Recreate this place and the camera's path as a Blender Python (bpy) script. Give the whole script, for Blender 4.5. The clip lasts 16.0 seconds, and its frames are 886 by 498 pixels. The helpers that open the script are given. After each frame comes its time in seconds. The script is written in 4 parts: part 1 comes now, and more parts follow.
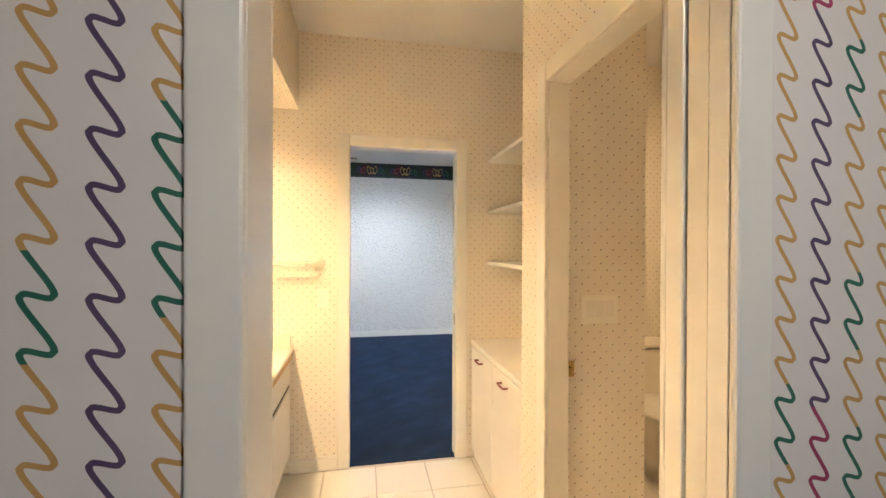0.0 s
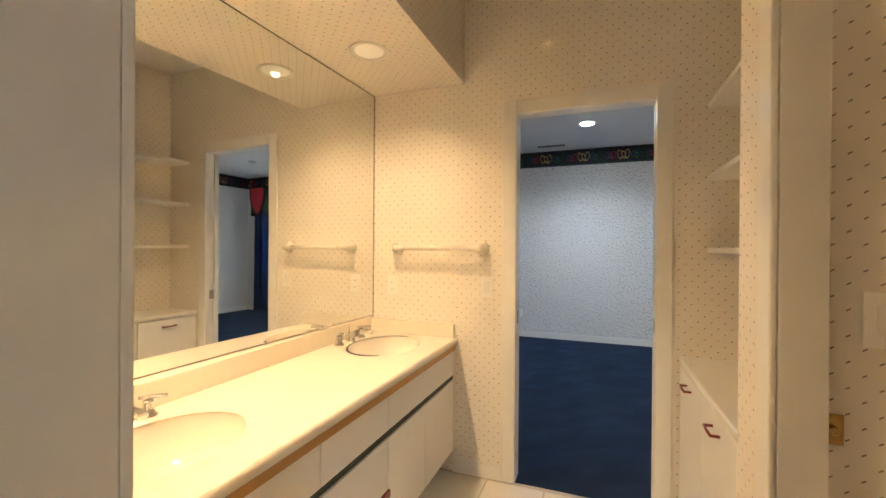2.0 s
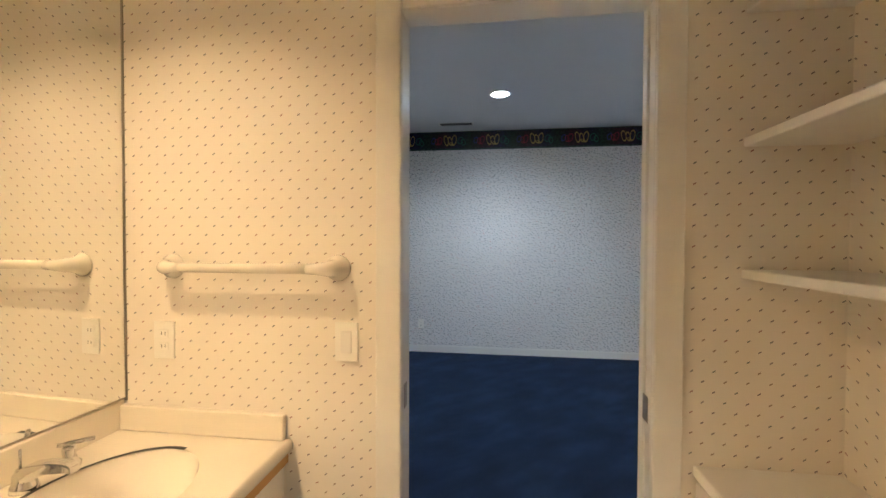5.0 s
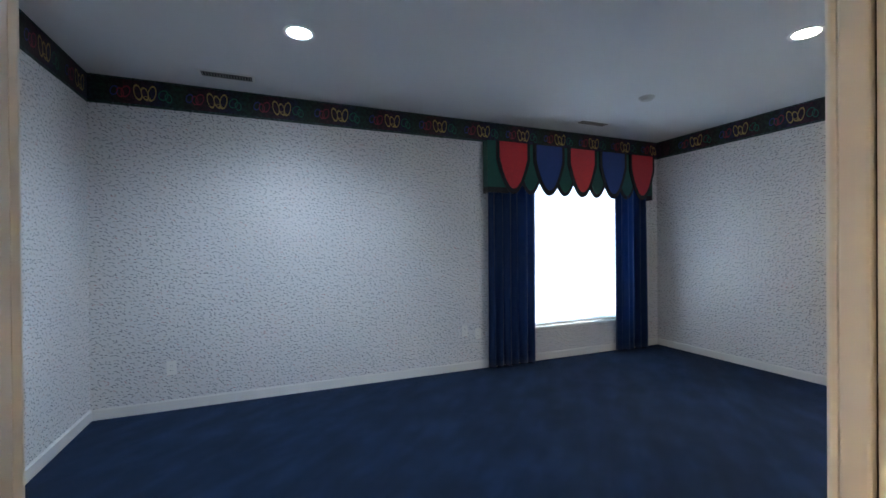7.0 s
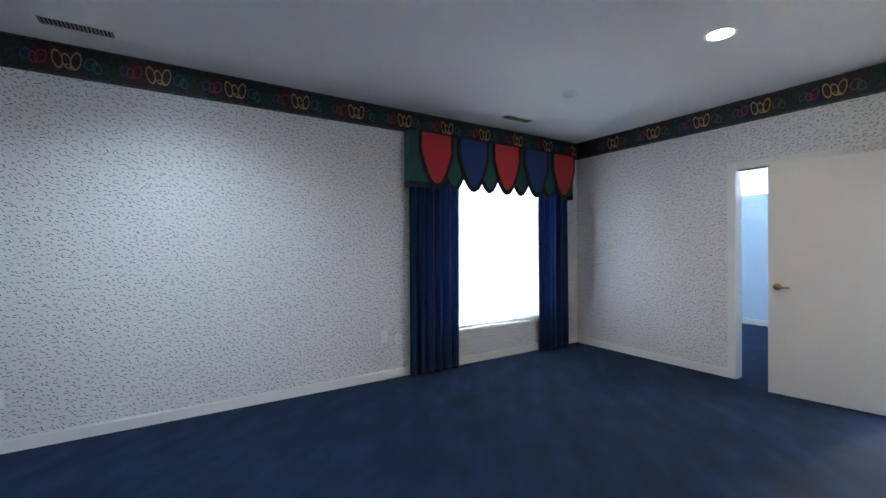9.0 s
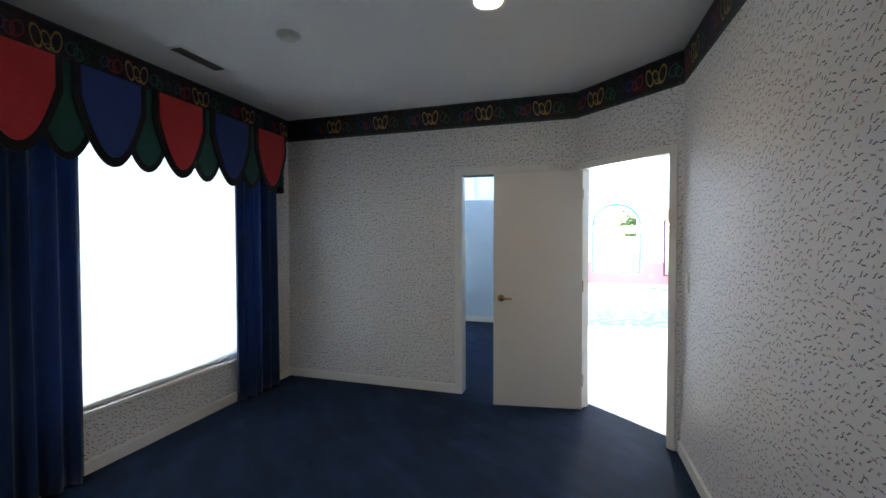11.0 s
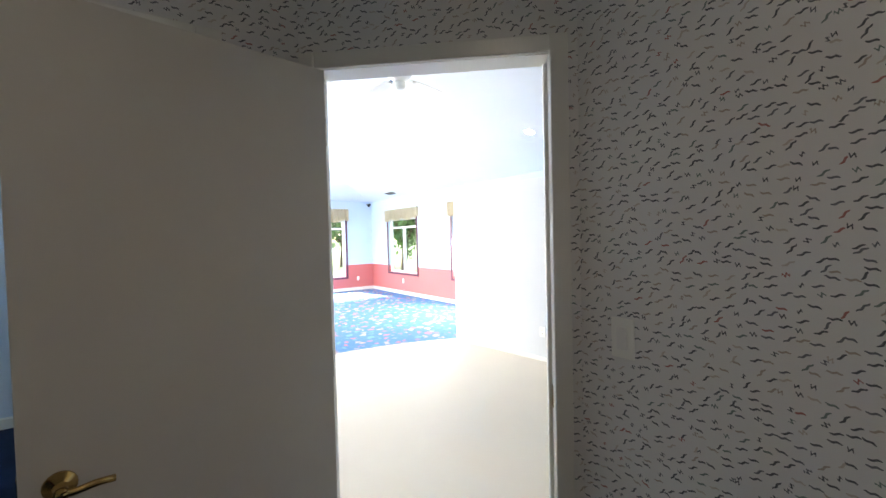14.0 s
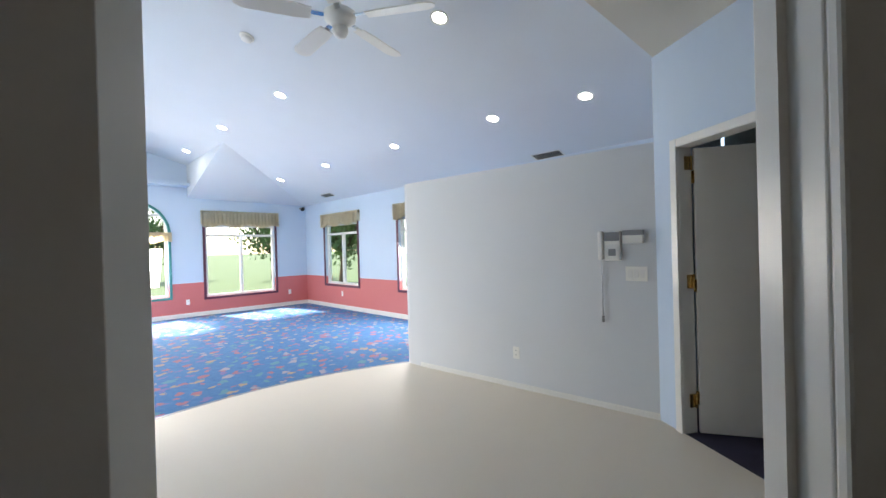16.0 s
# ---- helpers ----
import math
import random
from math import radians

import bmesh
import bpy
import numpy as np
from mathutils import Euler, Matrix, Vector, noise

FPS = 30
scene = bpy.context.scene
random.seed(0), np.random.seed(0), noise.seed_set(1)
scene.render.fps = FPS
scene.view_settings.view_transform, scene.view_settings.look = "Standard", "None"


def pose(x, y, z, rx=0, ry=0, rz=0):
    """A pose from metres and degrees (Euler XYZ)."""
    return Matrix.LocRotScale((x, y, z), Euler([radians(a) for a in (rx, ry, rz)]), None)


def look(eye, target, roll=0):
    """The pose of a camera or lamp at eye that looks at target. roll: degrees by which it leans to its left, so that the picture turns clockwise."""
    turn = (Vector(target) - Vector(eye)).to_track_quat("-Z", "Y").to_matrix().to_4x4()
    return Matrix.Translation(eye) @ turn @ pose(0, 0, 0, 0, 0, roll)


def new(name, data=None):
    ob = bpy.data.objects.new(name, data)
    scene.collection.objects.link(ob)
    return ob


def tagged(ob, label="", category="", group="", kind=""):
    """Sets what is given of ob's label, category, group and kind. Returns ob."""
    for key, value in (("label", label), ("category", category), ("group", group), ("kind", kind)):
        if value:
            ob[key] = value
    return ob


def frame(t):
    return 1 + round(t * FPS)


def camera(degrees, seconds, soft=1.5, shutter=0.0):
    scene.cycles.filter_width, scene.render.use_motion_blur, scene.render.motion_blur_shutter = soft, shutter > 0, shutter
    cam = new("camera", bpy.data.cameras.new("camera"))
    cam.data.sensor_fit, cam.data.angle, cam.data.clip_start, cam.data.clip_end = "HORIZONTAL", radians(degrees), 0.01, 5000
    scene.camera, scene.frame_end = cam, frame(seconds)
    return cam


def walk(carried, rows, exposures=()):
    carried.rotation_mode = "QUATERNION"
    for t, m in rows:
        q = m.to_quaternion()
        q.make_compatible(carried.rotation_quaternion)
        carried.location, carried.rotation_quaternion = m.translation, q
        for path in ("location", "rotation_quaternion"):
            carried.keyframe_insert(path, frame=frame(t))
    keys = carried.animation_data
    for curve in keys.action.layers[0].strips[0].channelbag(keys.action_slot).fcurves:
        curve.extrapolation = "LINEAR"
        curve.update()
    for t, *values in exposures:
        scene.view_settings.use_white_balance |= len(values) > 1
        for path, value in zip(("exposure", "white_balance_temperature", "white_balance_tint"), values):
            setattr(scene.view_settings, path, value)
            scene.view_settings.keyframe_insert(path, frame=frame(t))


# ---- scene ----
cam = camera(94.1, 16.0)
PATH = [
    (0, (0.087, -2.737, 1.398), (0.463, -0.773, 1.388), 0.2),
    (0.5, (0.230, -2.632, 1.388), (0.245, -0.632, 1.379), 0.2),
    (1, (0.334, -2.540, 1.363), (0.036, -0.562, 1.359), 0.3),
    (1.5, (0.399, -2.420, 1.327), (-0.137, -0.493, 1.317), 0.3),
    (2, (0.427, -2.334, 1.293), (-0.283, -0.464, 1.288), 0.4),
    (2.5, (0.425, -2.270, 1.270), (-0.368, -0.434, 1.262), 0.3),
    (3, (0.441, -2.190, 1.238), (-0.402, -0.377, 1.232), 0.2),
    (3.2, (0.443, -2.155, 1.233), (-0.403, -0.344, 1.222), 0.1),
    (5.5, (0.180, -0.903, 1.396), (0.223, 1.095, 1.353), 0.1),
    (6, (0.111, -0.605, 1.397), (0.470, 1.362, 1.366), -0.2),
    (7, (0.110, -0.232, 1.321), (0.878, 1.614, 1.313), -0.5),
    (8, (0.146, -0.118, 1.261), (0.964, 1.707, 1.263), -0.6),
    (10.5, (0.902, 0.628, 1.429), (2.654, 1.592, 1.384), 0.1),
    (11, (1.171, 0.929, 1.447), (3.084, 1.511, 1.399), -0.1),
    (11.5, (1.473, 1.127, 1.446), (3.46, 1.348, 1.394), -0.2),
    (12, (1.834, 1.273, 1.441), (3.829, 1.143, 1.377), -0.1),
    (12.5, (2.243, 1.402, 1.452), (4.183, 0.921, 1.39), -0.5),
    (13, (2.649, 1.416, 1.448), (4.498, 0.656, 1.392), -0.7),
    (13.5, (3.093, 1.387, 1.454), (4.842, 0.418, 1.403), -0.8),
    (14, (3.473, 1.312, 1.463), (5.093, 0.139, 1.407), -1.4),
    (14.5, (3.789, 1.185, 1.434), (5.31, -0.114, 1.391), -1.0),
    (15, (4.050, 1.066, 1.405), (5.516, -0.295, 1.381), -1.0),
    (15.5, (4.190, 0.958, 1.386), (5.640, -0.419, 1.367), -1.4),
    (16, (4.303, 0.858, 1.374), (5.734, -0.539, 1.364), -1.6),
]
walk(cam, [(t, look(eye, target, roll)) for t, eye, target, roll in PATH], exposures=[(0.0, 5.65, 6500, 10), (1.0, 5.15, 6500, 10), (1.5, 5.0, 6500, 10), (3.2, 4.85, 6500, 10), (5.5, 4.6, 6050, 10), (6.0, 4.5, 5800, 10), (6.5, 4.48, 5550, 10), (7.5, 4.83, 5850, 10), (8.2, 4.88, 5850, 10), (10.3, 4.58, 6350, 10), (11.5, 3.7, 6500, 10), (12.5, 3.6, 6500, 10), (13.5, 3.45, 6750, 10), (14.5, 2.85, 6950, 10), (15.0, 2.55, 6900, 10), (15.5, 2.2, 6750, 10), (16.0, 1.85, 6700, 10)])

# ---- world and light ----
world = bpy.data.worlds.new("sky")
scene.world = world
world.use_nodes = True
wn = world.node_tree
sky = wn.nodes.new("ShaderNodeTexSky")
sky.sky_type = "NISHITA"
sky.sun_disc = False
sky.sun_elevation, sky.sun_rotation = radians(45), radians(76)
wn.links.new(sky.outputs[0], wn.nodes["Background"].inputs[0])
wn.nodes["Background"].inputs[1].default_value = 0.15
sun = new("sun", bpy.data.lights.new("sun", "SUN"))
sun.data.energy, sun.data.angle, sun.data.color = 5.0, radians(0.5), (1.0, 0.95, 0.88)
sun.matrix_world = look((34, 5, 20.5), (14, 0, 0))


def area(name, eye, target, w, h, power, color):
    ob = new(name, bpy.data.lights.new(name, "AREA"))
    ob.data.shape, ob.data.size, ob.data.size_y = "RECTANGLE", w, h
    ob.data.energy, ob.data.color = power, color
    ob.matrix_world = look(eye, target)
    return ob


def downlight_lamp(x, y, z, power, color, spread=150, size=0.05):
    ob = new("downlight_lamp", bpy.data.lights.new("downlight_lamp", "SPOT"))
    ob.data.energy, ob.data.color, ob.data.spot_size = power, color, radians(spread)
    ob.data.spot_blend, ob.data.shadow_soft_size = 0.9, size
    ob.matrix_world = look((x, y, z), (x + 0.0001, y, 0))
    return ob


WARM = (1.0, 0.68, 0.36)
COOL = (0.75, 0.88, 1.0)
downlight_lamp(-0.62, -0.60, 2.226, 1.75, WARM, 140, 0.02)
downlight_lamp(-0.62, -1.57, 2.226, 4.4, WARM, 150, 0.02)
downlight_lamp(0.286, 2.548, 2.67, 4.9, COOL)
downlight_lamp(3.339, 1.338, 2.67, 1.05, (1.0, 0.70, 0.44))
area("bedroom_window_light", (3.5, 3.86, 1.25), (3.5, 0, 1.25), 1.5, 1.6, 8.5, (0.86, 0.93, 1.0))
downlight_lamp(1.75, -1.1, 2.70, 1.5, WARM, 165)
# fill lamp in an added, unseen north opening; the next two sit in windows 3 and 4
area("play_daylight_fill", (10.4, 3.86, 1.4), (10.4, 0, -1.6), 3.6, 1.7, 62, (1.0, 0.97, 0.92))
area("play_daylight_fill", (9.94, -4.30, 1.28), (9.94, 0, -1.9), 1.36, 1.3, 26, (0.95, 0.98, 1.0))
area("play_daylight_fill", (14.74, -0.44, 1.4), (8.0, -0.44, -2.6), 1.1, 1.7, 36, (1.0, 0.98, 0.95))
# added spot, out of view, that brightens the hall wall and entry jamb
downlight_lamp(0.55, -3.3, 2.57, 0.85, (0.86, 0.92, 1.0), 160)


# ---- materials ----
class Nodes:
    """A small writer of shader nodes."""

    def __init__(self, name, rough=0.6, metal=0.0):
        self.mat = bpy.data.materials.new(name)
        self.mat.use_nodes = True
        self.t = self.mat.node_tree
        self.b = self.t.nodes["Principled BSDF"]
        self.b.inputs["Roughness"].default_value = rough
        self.b.inputs["Metallic"].default_value = metal

    def put(self, value, socket):
        if isinstance(value, (int, float)):
            socket.default_value = value
        elif isinstance(value, tuple):
            socket.default_value = (*value, 1.0) if len(socket.default_value) == 4 else value
        else:
            self.t.links.new(value, socket)

    def m(self, op, a, b=0.0, c=0.0):
        n = self.t.nodes.new("ShaderNodeMath")
        n.operation = op
        for v, s in zip((a, b, c), n.inputs):
            self.put(v, s)
        return n.outputs[0]

    def pos(self):
        n = self.t.nodes.new("ShaderNodeNewGeometry")
        s = self.t.nodes.new("ShaderNodeSeparateXYZ")
        self.t.links.new(n.outputs["Position"], s.inputs[0])
        return n.outputs["Position"], s.outputs[0], s.outputs[1], s.outputs[2]

    def vec(self, x, y, z=0.0):
        n = self.t.nodes.new("ShaderNodeCombineXYZ")
        for v, s in zip((x, y, z), n.inputs):
            self.put(v, s)
        return n.outputs[0]

    def noise(self, vec, scale, detail=3.0):
        n = self.t.nodes.new("ShaderNodeTexNoise")
        self.put(vec, n.inputs["Vector"])
        n.inputs["Scale"].default_value, n.inputs["Detail"].default_value = scale, detail
        return n.outputs[0]

    def mix(self, fac, a, b):
        n = self.t.nodes.new("ShaderNodeMix")
        n.data_type = "RGBA"
        self.put(fac, n.inputs["Factor"])
        self.put(a, n.inputs[6])
        self.put(b, n.inputs[7])
        return n.outputs[2]

    def ramp(self, fac, stops, step=False):
        n = self.t.nodes.new("ShaderNodeValToRGB")
        self.put(fac, n.inputs[0])
        r = n.color_ramp
        r.interpolation = "CONSTANT" if step else "LINEAR"
        while len(r.elements) < len(stops):
            r.elements.new(0.5)
        for e, (p, c) in zip(r.elements, stops):
            e.position, e.color = p, (*c, 1.0)
        return n.outputs[0]

    def color(self, v):
        self.put(v, self.b.inputs["Base Color"])
        return self

    def bump(self, h, strength=0.2, dist=0.002):
        n = self.t.nodes.new("ShaderNodeBump")
        n.inputs["Strength"].default_value, n.inputs["Distance"].default_value = strength, dist
        self.put(h, n.inputs["Height"])
        self.t.links.new(n.outputs[0], self.b.inputs["Normal"])
        return self


def paint(name, col, rough=0.45, var=0.06, grain=60.0, bump=0.15, metal=0.0):
    k = Nodes(name, rough, metal)
    p, x, y, z = k.pos()
    dark = tuple(c * (1 - var) for c in col)
    k.color(k.mix(k.noise(p, 2.3), dark, col))
    return k.bump(k.noise(p, grain), bump, 0.001).mat


def dotted_paper(name, level=False):
    """Cream wallpaper with a staggered pattern of small slanted dashes."""
    k = Nodes(name, 0.55)
    p, x, y, z = k.pos()
    u = x if level else k.m("ADD", x, y)
    z = k.m("ADD", y, 20) if level else z
    s = 0.055
    row = k.m("FLOOR", k.m("DIVIDE", z, s / 2))
    shift = k.m("MULTIPLY", k.m("MODULO", k.m("ADD", row, 1000), 2), 0.5)
    fu = k.m("SUBTRACT", k.m("FRACT", k.m("ADD", k.m("DIVIDE", u, s), shift)), 0.5)
    fz = k.m("MULTIPLY", k.m("SUBTRACT", k.m("FRACT", k.m("DIVIDE", z, s / 2)), 0.5), 0.5)
    slant = k.m("SUBTRACT", fz, k.m("MULTIPLY", fu, 0.55))
    a = k.m("LESS_THAN", k.m("ABSOLUTE", fu), 0.072)
    b = k.m("LESS_THAN", k.m("ABSOLUTE", slant), 0.036)
    mark = k.m("MULTIPLY", a, b)
    cell = k.m("FLOOR", k.m("ADD", k.m("DIVIDE", u, s), shift))
    w = k.t.nodes.new("ShaderNodeTexWhiteNoise")
    k.put(k.vec(cell, row), w.inputs[0])
    tint = k.ramp(w.outputs[0], [(0, (0.10, 0.07, 0.10)), (0.4, (0.22, 0.13, 0.08)), (0.7, (0.10, 0.13, 0.13)), (0.88, (0.30, 0.12, 0.11))], True)
    base = k.mix(k.noise(p, 1.7), (0.76, 0.71, 0.63), (0.82, 0.77, 0.69))
    k.color(k.mix(k.m("MULTIPLY", mark, 0.85), base, tint))
    return k.bump(k.noise(p, 160), 0.25, 0.001).mat


def confetti_paper(name, chamfer=1.0):
    """Off-white wallpaper strewn with short wavy dashes."""
    k = Nodes(name, 0.5)
    p, x, y, z = k.pos()
    u = k.m("MULTIPLY", k.m("ADD", x, y), chamfer)
    v = k.t.nodes.new("ShaderNodeTexVoronoi")
    v.voronoi_dimensions = "2D"
    k.put(k.vec(u, z), v.inputs["Vector"])
    v.inputs["Scale"].default_value, v.inputs["Randomness"].default_value = 36.5, 0.85
    sp = k.t.nodes.new("ShaderNodeSeparateXYZ")
    k.t.links.new(v.outputs["Position"], sp.inputs[0])
    sc = k.t.nodes.new("ShaderNodeSeparateColor")
    k.t.links.new(v.outputs["Color"], sc.inputs[0])
    du, dz = k.m("SUBTRACT", u, sp.outputs[0]), k.m("SUBTRACT", z, sp.outputs[1])
    ang = k.m("SUBTRACT", k.m("MULTIPLY", sc.outputs[0], 1.5), 1.05)
    c, s = k.m("COSINE", ang), k.m("SINE", ang)
    a = k.m("ADD", k.m("MULTIPLY", du, c), k.m("MULTIPLY", dz, s))
    b = k.m("SUBTRACT", k.m("MULTIPLY", dz, c), k.m("MULTIPLY", du, s))
    # one in four is a short tight curl, the rest are long flat waves
    curl = k.m("GREATER_THAN", sc.outputs[2], 0.76)
    amp = k.m("ADD", 0.0012, k.m("MULTIPLY", curl, 0.0019))
    freq = k.m("ADD", k.m("ADD", 330, k.m("MULTIPLY", sc.outputs[1], 130)), k.m("MULTIPLY", curl, 420))
    b = k.m("ADD", b, k.m("MULTIPLY", k.m("SINE", k.m("MULTIPLY", a, freq)), amp))
    half = k.m("SUBTRACT", k.m("ADD", 0.0100, k.m("MULTIPLY", sc.outputs[1], 0.0032)), k.m("MULTIPLY", curl, 0.0055))
    thick = k.m("MULTIPLY", 0.0022, k.m("SQRT", k.m("MAXIMUM", k.m("SUBTRACT", 1.15, k.m("POWER", k.m("DIVIDE", a, half), 2.0)), 0.0)))
    thick = k.m("ADD", thick, k.m("MULTIPLY", curl, 0.0005))
    mark = k.m("MULTIPLY", k.m("LESS_THAN", k.m("ABSOLUTE", a), half), k.m("LESS_THAN", k.m("ABSOLUTE", b), thick))
    tint = k.ramp(k.m("FRACT", k.m("MULTIPLY", sc.outputs[1], 7.3)), [(0, (0.035, 0.04, 0.055)), (0.5, (0.10, 0.11, 0.13)), (0.66, (0.42, 0.34, 0.28)), (0.78, (0.13, 0.19, 0.17)), (0.86, (0.55, 0.47, 0.40)), (0.95, (0.38, 0.11, 0.09))], True)
    base = k.mix(k.noise(p, 1.3), (0.70, 0.68, 0.66), (0.77, 0.75, 0.73))
    k.color(k.mix(k.m("MULTIPLY", mark, 0.9), base, tint))
    k.b.inputs["Roughness"].default_value = 0.42
    return k.bump(k.noise(p, 120), 0.25, 0.001).mat


def squiggle_paper(name):
    """White wallpaper with upright rows of slanted coloured squiggles."""
    k = Nodes(name, 0.5)
    p, x, y, z = k.pos()
    s, per = 0.07, 0.066
    q = k.m("DIVIDE", k.m("SUBTRACT", x, 0.03), s)
    col = k.m("FLOOR", q)
    u = k.m("MULTIPLY", k.m("SUBTRACT", k.m("FRACT", q), 0.5), s)
    ph = k.m("MULTIPLY", col, 0.37)
    arg = k.m("ADD", k.m("MULTIPLY", k.m("ADD", z, k.m("MULTIPLY", u, 0.9)), 6.28318 / per), ph)
    f = k.m("MULTIPLY", k.m("SINE", arg), 0.0165)
    grad = k.m("MULTIPLY", k.m("COSINE", arg), 0.0165 * 6.28318 / per)
    gu = k.m("SUBTRACT", 1.0, k.m("MULTIPLY", grad, 0.9))
    length = k.m("SQRT", k.m("ADD", k.m("MULTIPLY", gu, gu), k.m("MULTIPLY", grad, grad)))
    d = k.m("DIVIDE", k.m("ABSOLUTE", k.m("SUBTRACT", u, f)), k.m("MAXIMUM", length, 0.25))
    mark = k.m("LESS_THAN", d, 0.0037)
    w = k.t.nodes.new("ShaderNodeTexWhiteNoise")
    seg = k.m("FLOOR", k.m("ADD", k.m("DIVIDE", z, 0.132), k.m("MULTIPLY", col, 0.31)))
    k.put(k.vec(col, seg), w.inputs[0])
    three = k.m("MODULO", k.m("ADD", col, 300), 3)
    main = k.ramp(k.m("DIVIDE", three, 3.0), [(0, (0.02, 0.13, 0.09)), (0.3, (0.55, 0.32, 0.11)), (0.6, (0.09, 0.06, 0.13))], True)
    other = k.ramp(k.m("DIVIDE", three, 3.0), [(0, (0.55, 0.32, 0.11)), (0.3, (0.02, 0.13, 0.09)), (0.6, (0.36, 0.05, 0.12))], True)
    tint = k.mix(k.m("LESS_THAN", w.outputs[0], 0.2), main, other)
    k.color(k.mix(mark, k.mix(k.noise(p, 2), (0.72, 0.68, 0.66), (0.77, 0.73, 0.71)), tint))
    return k.bump(k.noise(p, 140), 0.2, 0.001).mat


def carpet(name, a, b):
    k = Nodes(name, 0.95)
    p, x, y, z = k.pos()
    # brushed nap: streaks one way, larger trodden patches across them
    streak = k.noise(k.vec(k.m("MULTIPLY", k.m("ADD", x, y), 1.1), k.m("MULTIPLY", k.m("SUBTRACT", x, y), 3.2)), 1.5, 5)
    both = k.m("ADD", k.m("MULTIPLY", streak, 0.55), k.m("MULTIPLY", k.noise(p, 3.0, 5), 0.45))
    f = k.ramp(both, [(0.36, (0, 0, 0)), (0.5, (0.4, 0.4, 0.4)), (0.64, (1, 1, 1))])
    fine = k.noise(p, 240, 2)
    k.color(k.mix(k.m("MULTIPLY", fine, 0.45), k.mix(f, a, b), tuple(c * 1.3 for c in b)))
    k.b.inputs["Specular IOR Level"].default_value = 0.22
    return k.bump(k.m("ADD", fine, k.noise(p, 9)), 0.6, 0.006).mat


def play_carpet(name):
    """Blue carpet with scattered coloured blots."""
    k = Nodes(name, 0.95)
    p, x, y, z = k.pos()
    warp = k.m("MULTIPLY", k.m("SUBTRACT", k.noise(p, 9), 0.5), 0.22)
    v = k.t.nodes.new("ShaderNodeTexVoronoi")
    v.voronoi_dimensions = "2D"
    k.put(k.vec(k.m("ADD", x, warp), k.m("SUBTRACT", y, warp)), v.inputs["Vector"])
    v.inputs["Scale"].default_value = 6.2
    sc = k.t.nodes.new("ShaderNodeSeparateColor")
    k.t.links.new(v.outputs["Color"], sc.inputs[0])
    size = k.m("ADD", k.m("MULTIPLY", sc.outputs[2], 0.22), 0.16)
    mark = k.m("LESS_THAN", v.outputs["Distance"], size)
    tint = k.ramp(sc.outputs[0], [(0, (0.42, 0.13, 0.13)), (0.3, (0.10, 0.26, 0.28)), (0.5, (0.36, 0.30, 0.30)), (0.7, (0.20, 0.14, 0.30)), (0.85, (0.45, 0.28, 0.14))], True)
    base = k.mix(k.noise(p, 14), (0.025, 0.105, 0.26), (0.065, 0.21, 0.43))
    k.color(k.mix(k.m("MULTIPLY", mark, 0.8), base, tint))
    return k.bump(k.noise(p, 200), 0.5, 0.005).mat


def cloth(name, col):
    k = Nodes(name, 0.85)
    p, x, y, z = k.pos()
    k.color(k.mix(k.noise(p, 30), tuple(c * 0.75 for c in col), col))
    k.b.inputs["Sheen Weight"].default_value = 0.3
    return k.bump(k.noise(p, 400), 0.3, 0.001).mat


def glowing(name, col, strength):
    k = Nodes(name, 0.5)
    k.b.inputs["Emission Color"].default_value = (*col, 1)
    k.b.inputs["Emission Strength"].default_value = strength
    k.color((0.9, 0.9, 0.9))
    return k.mat


def metal(name, col, rough):
    return paint(name, col, rough, 0.12, 40, 0.05, 1.0)


M_DOT = dotted_paper("dotted wallpaper")
M_DOT_LEVEL = dotted_paper("dotted wallpaper on the soffit", True)
M_CONF = confetti_paper("confetti wallpaper")
M_CONF_C = confetti_paper("confetti wallpaper on the angled wall", 0.71)
M_SQUIG = squiggle_paper("squiggle wallpaper")
M_TRIM = paint("white gloss trim", (0.80, 0.78, 0.73), 0.28, 0.05, 14, 0.12)
M_CEIL = paint("matt white ceiling", (0.74, 0.74, 0.74), 0.85, 0.04, 220, 0.35)
M_DOORS = paint("painted door", (0.72, 0.68, 0.62), 0.42, 0.05, 18, 0.1)
M_CARPET = carpet("navy carpet", (0.002, 0.007, 0.019), (0.011, 0.027, 0.066))
M_PLAY = play_carpet("patterned play carpet")
M_DARKCARPET = carpet("dark violet carpet", (0.03, 0.028, 0.05), (0.05, 0.045, 0.075))
M_VINYL = paint("cream vinyl floor", (0.77, 0.68, 0.56), 0.58, 0.05, 30, 0.08)
M_TILE = paint("glazed floor tile", (0.72, 0.68, 0.60), 0.22, 0.06, 12, 0.08)
M_GROUT = paint("grout", (0.48, 0.43, 0.36), 0.9)
M_COUNTER = paint("cream counter", (0.80, 0.74, 0.63), 0.22, 0.03, 10, 0.03)
M_LAM = paint("white laminate", (0.80, 0.78, 0.74), 0.3, 0.03, 8, 0.03)
M_WOOD = paint("oak edge strip", (0.56, 0.30, 0.09), 0.45, 0.25, 90, 0.2)
M_GREEN = paint("dark green strip", (0.004, 0.02, 0.014), 0.5)
M_RED = paint("red pull", (0.22, 0.02, 0.02), 0.35)
M_CERAMIC = paint("cream ceramic", (0.80, 0.75, 0.66), 0.12, 0.03, 6, 0.02)
M_PLASTIC = paint("ivory plastic", (0.85, 0.83, 0.77), 0.4, 0.02)
M_GAP_SHADE = paint("black basin gap shade", (0.02, 0.02, 0.02), 0.5)
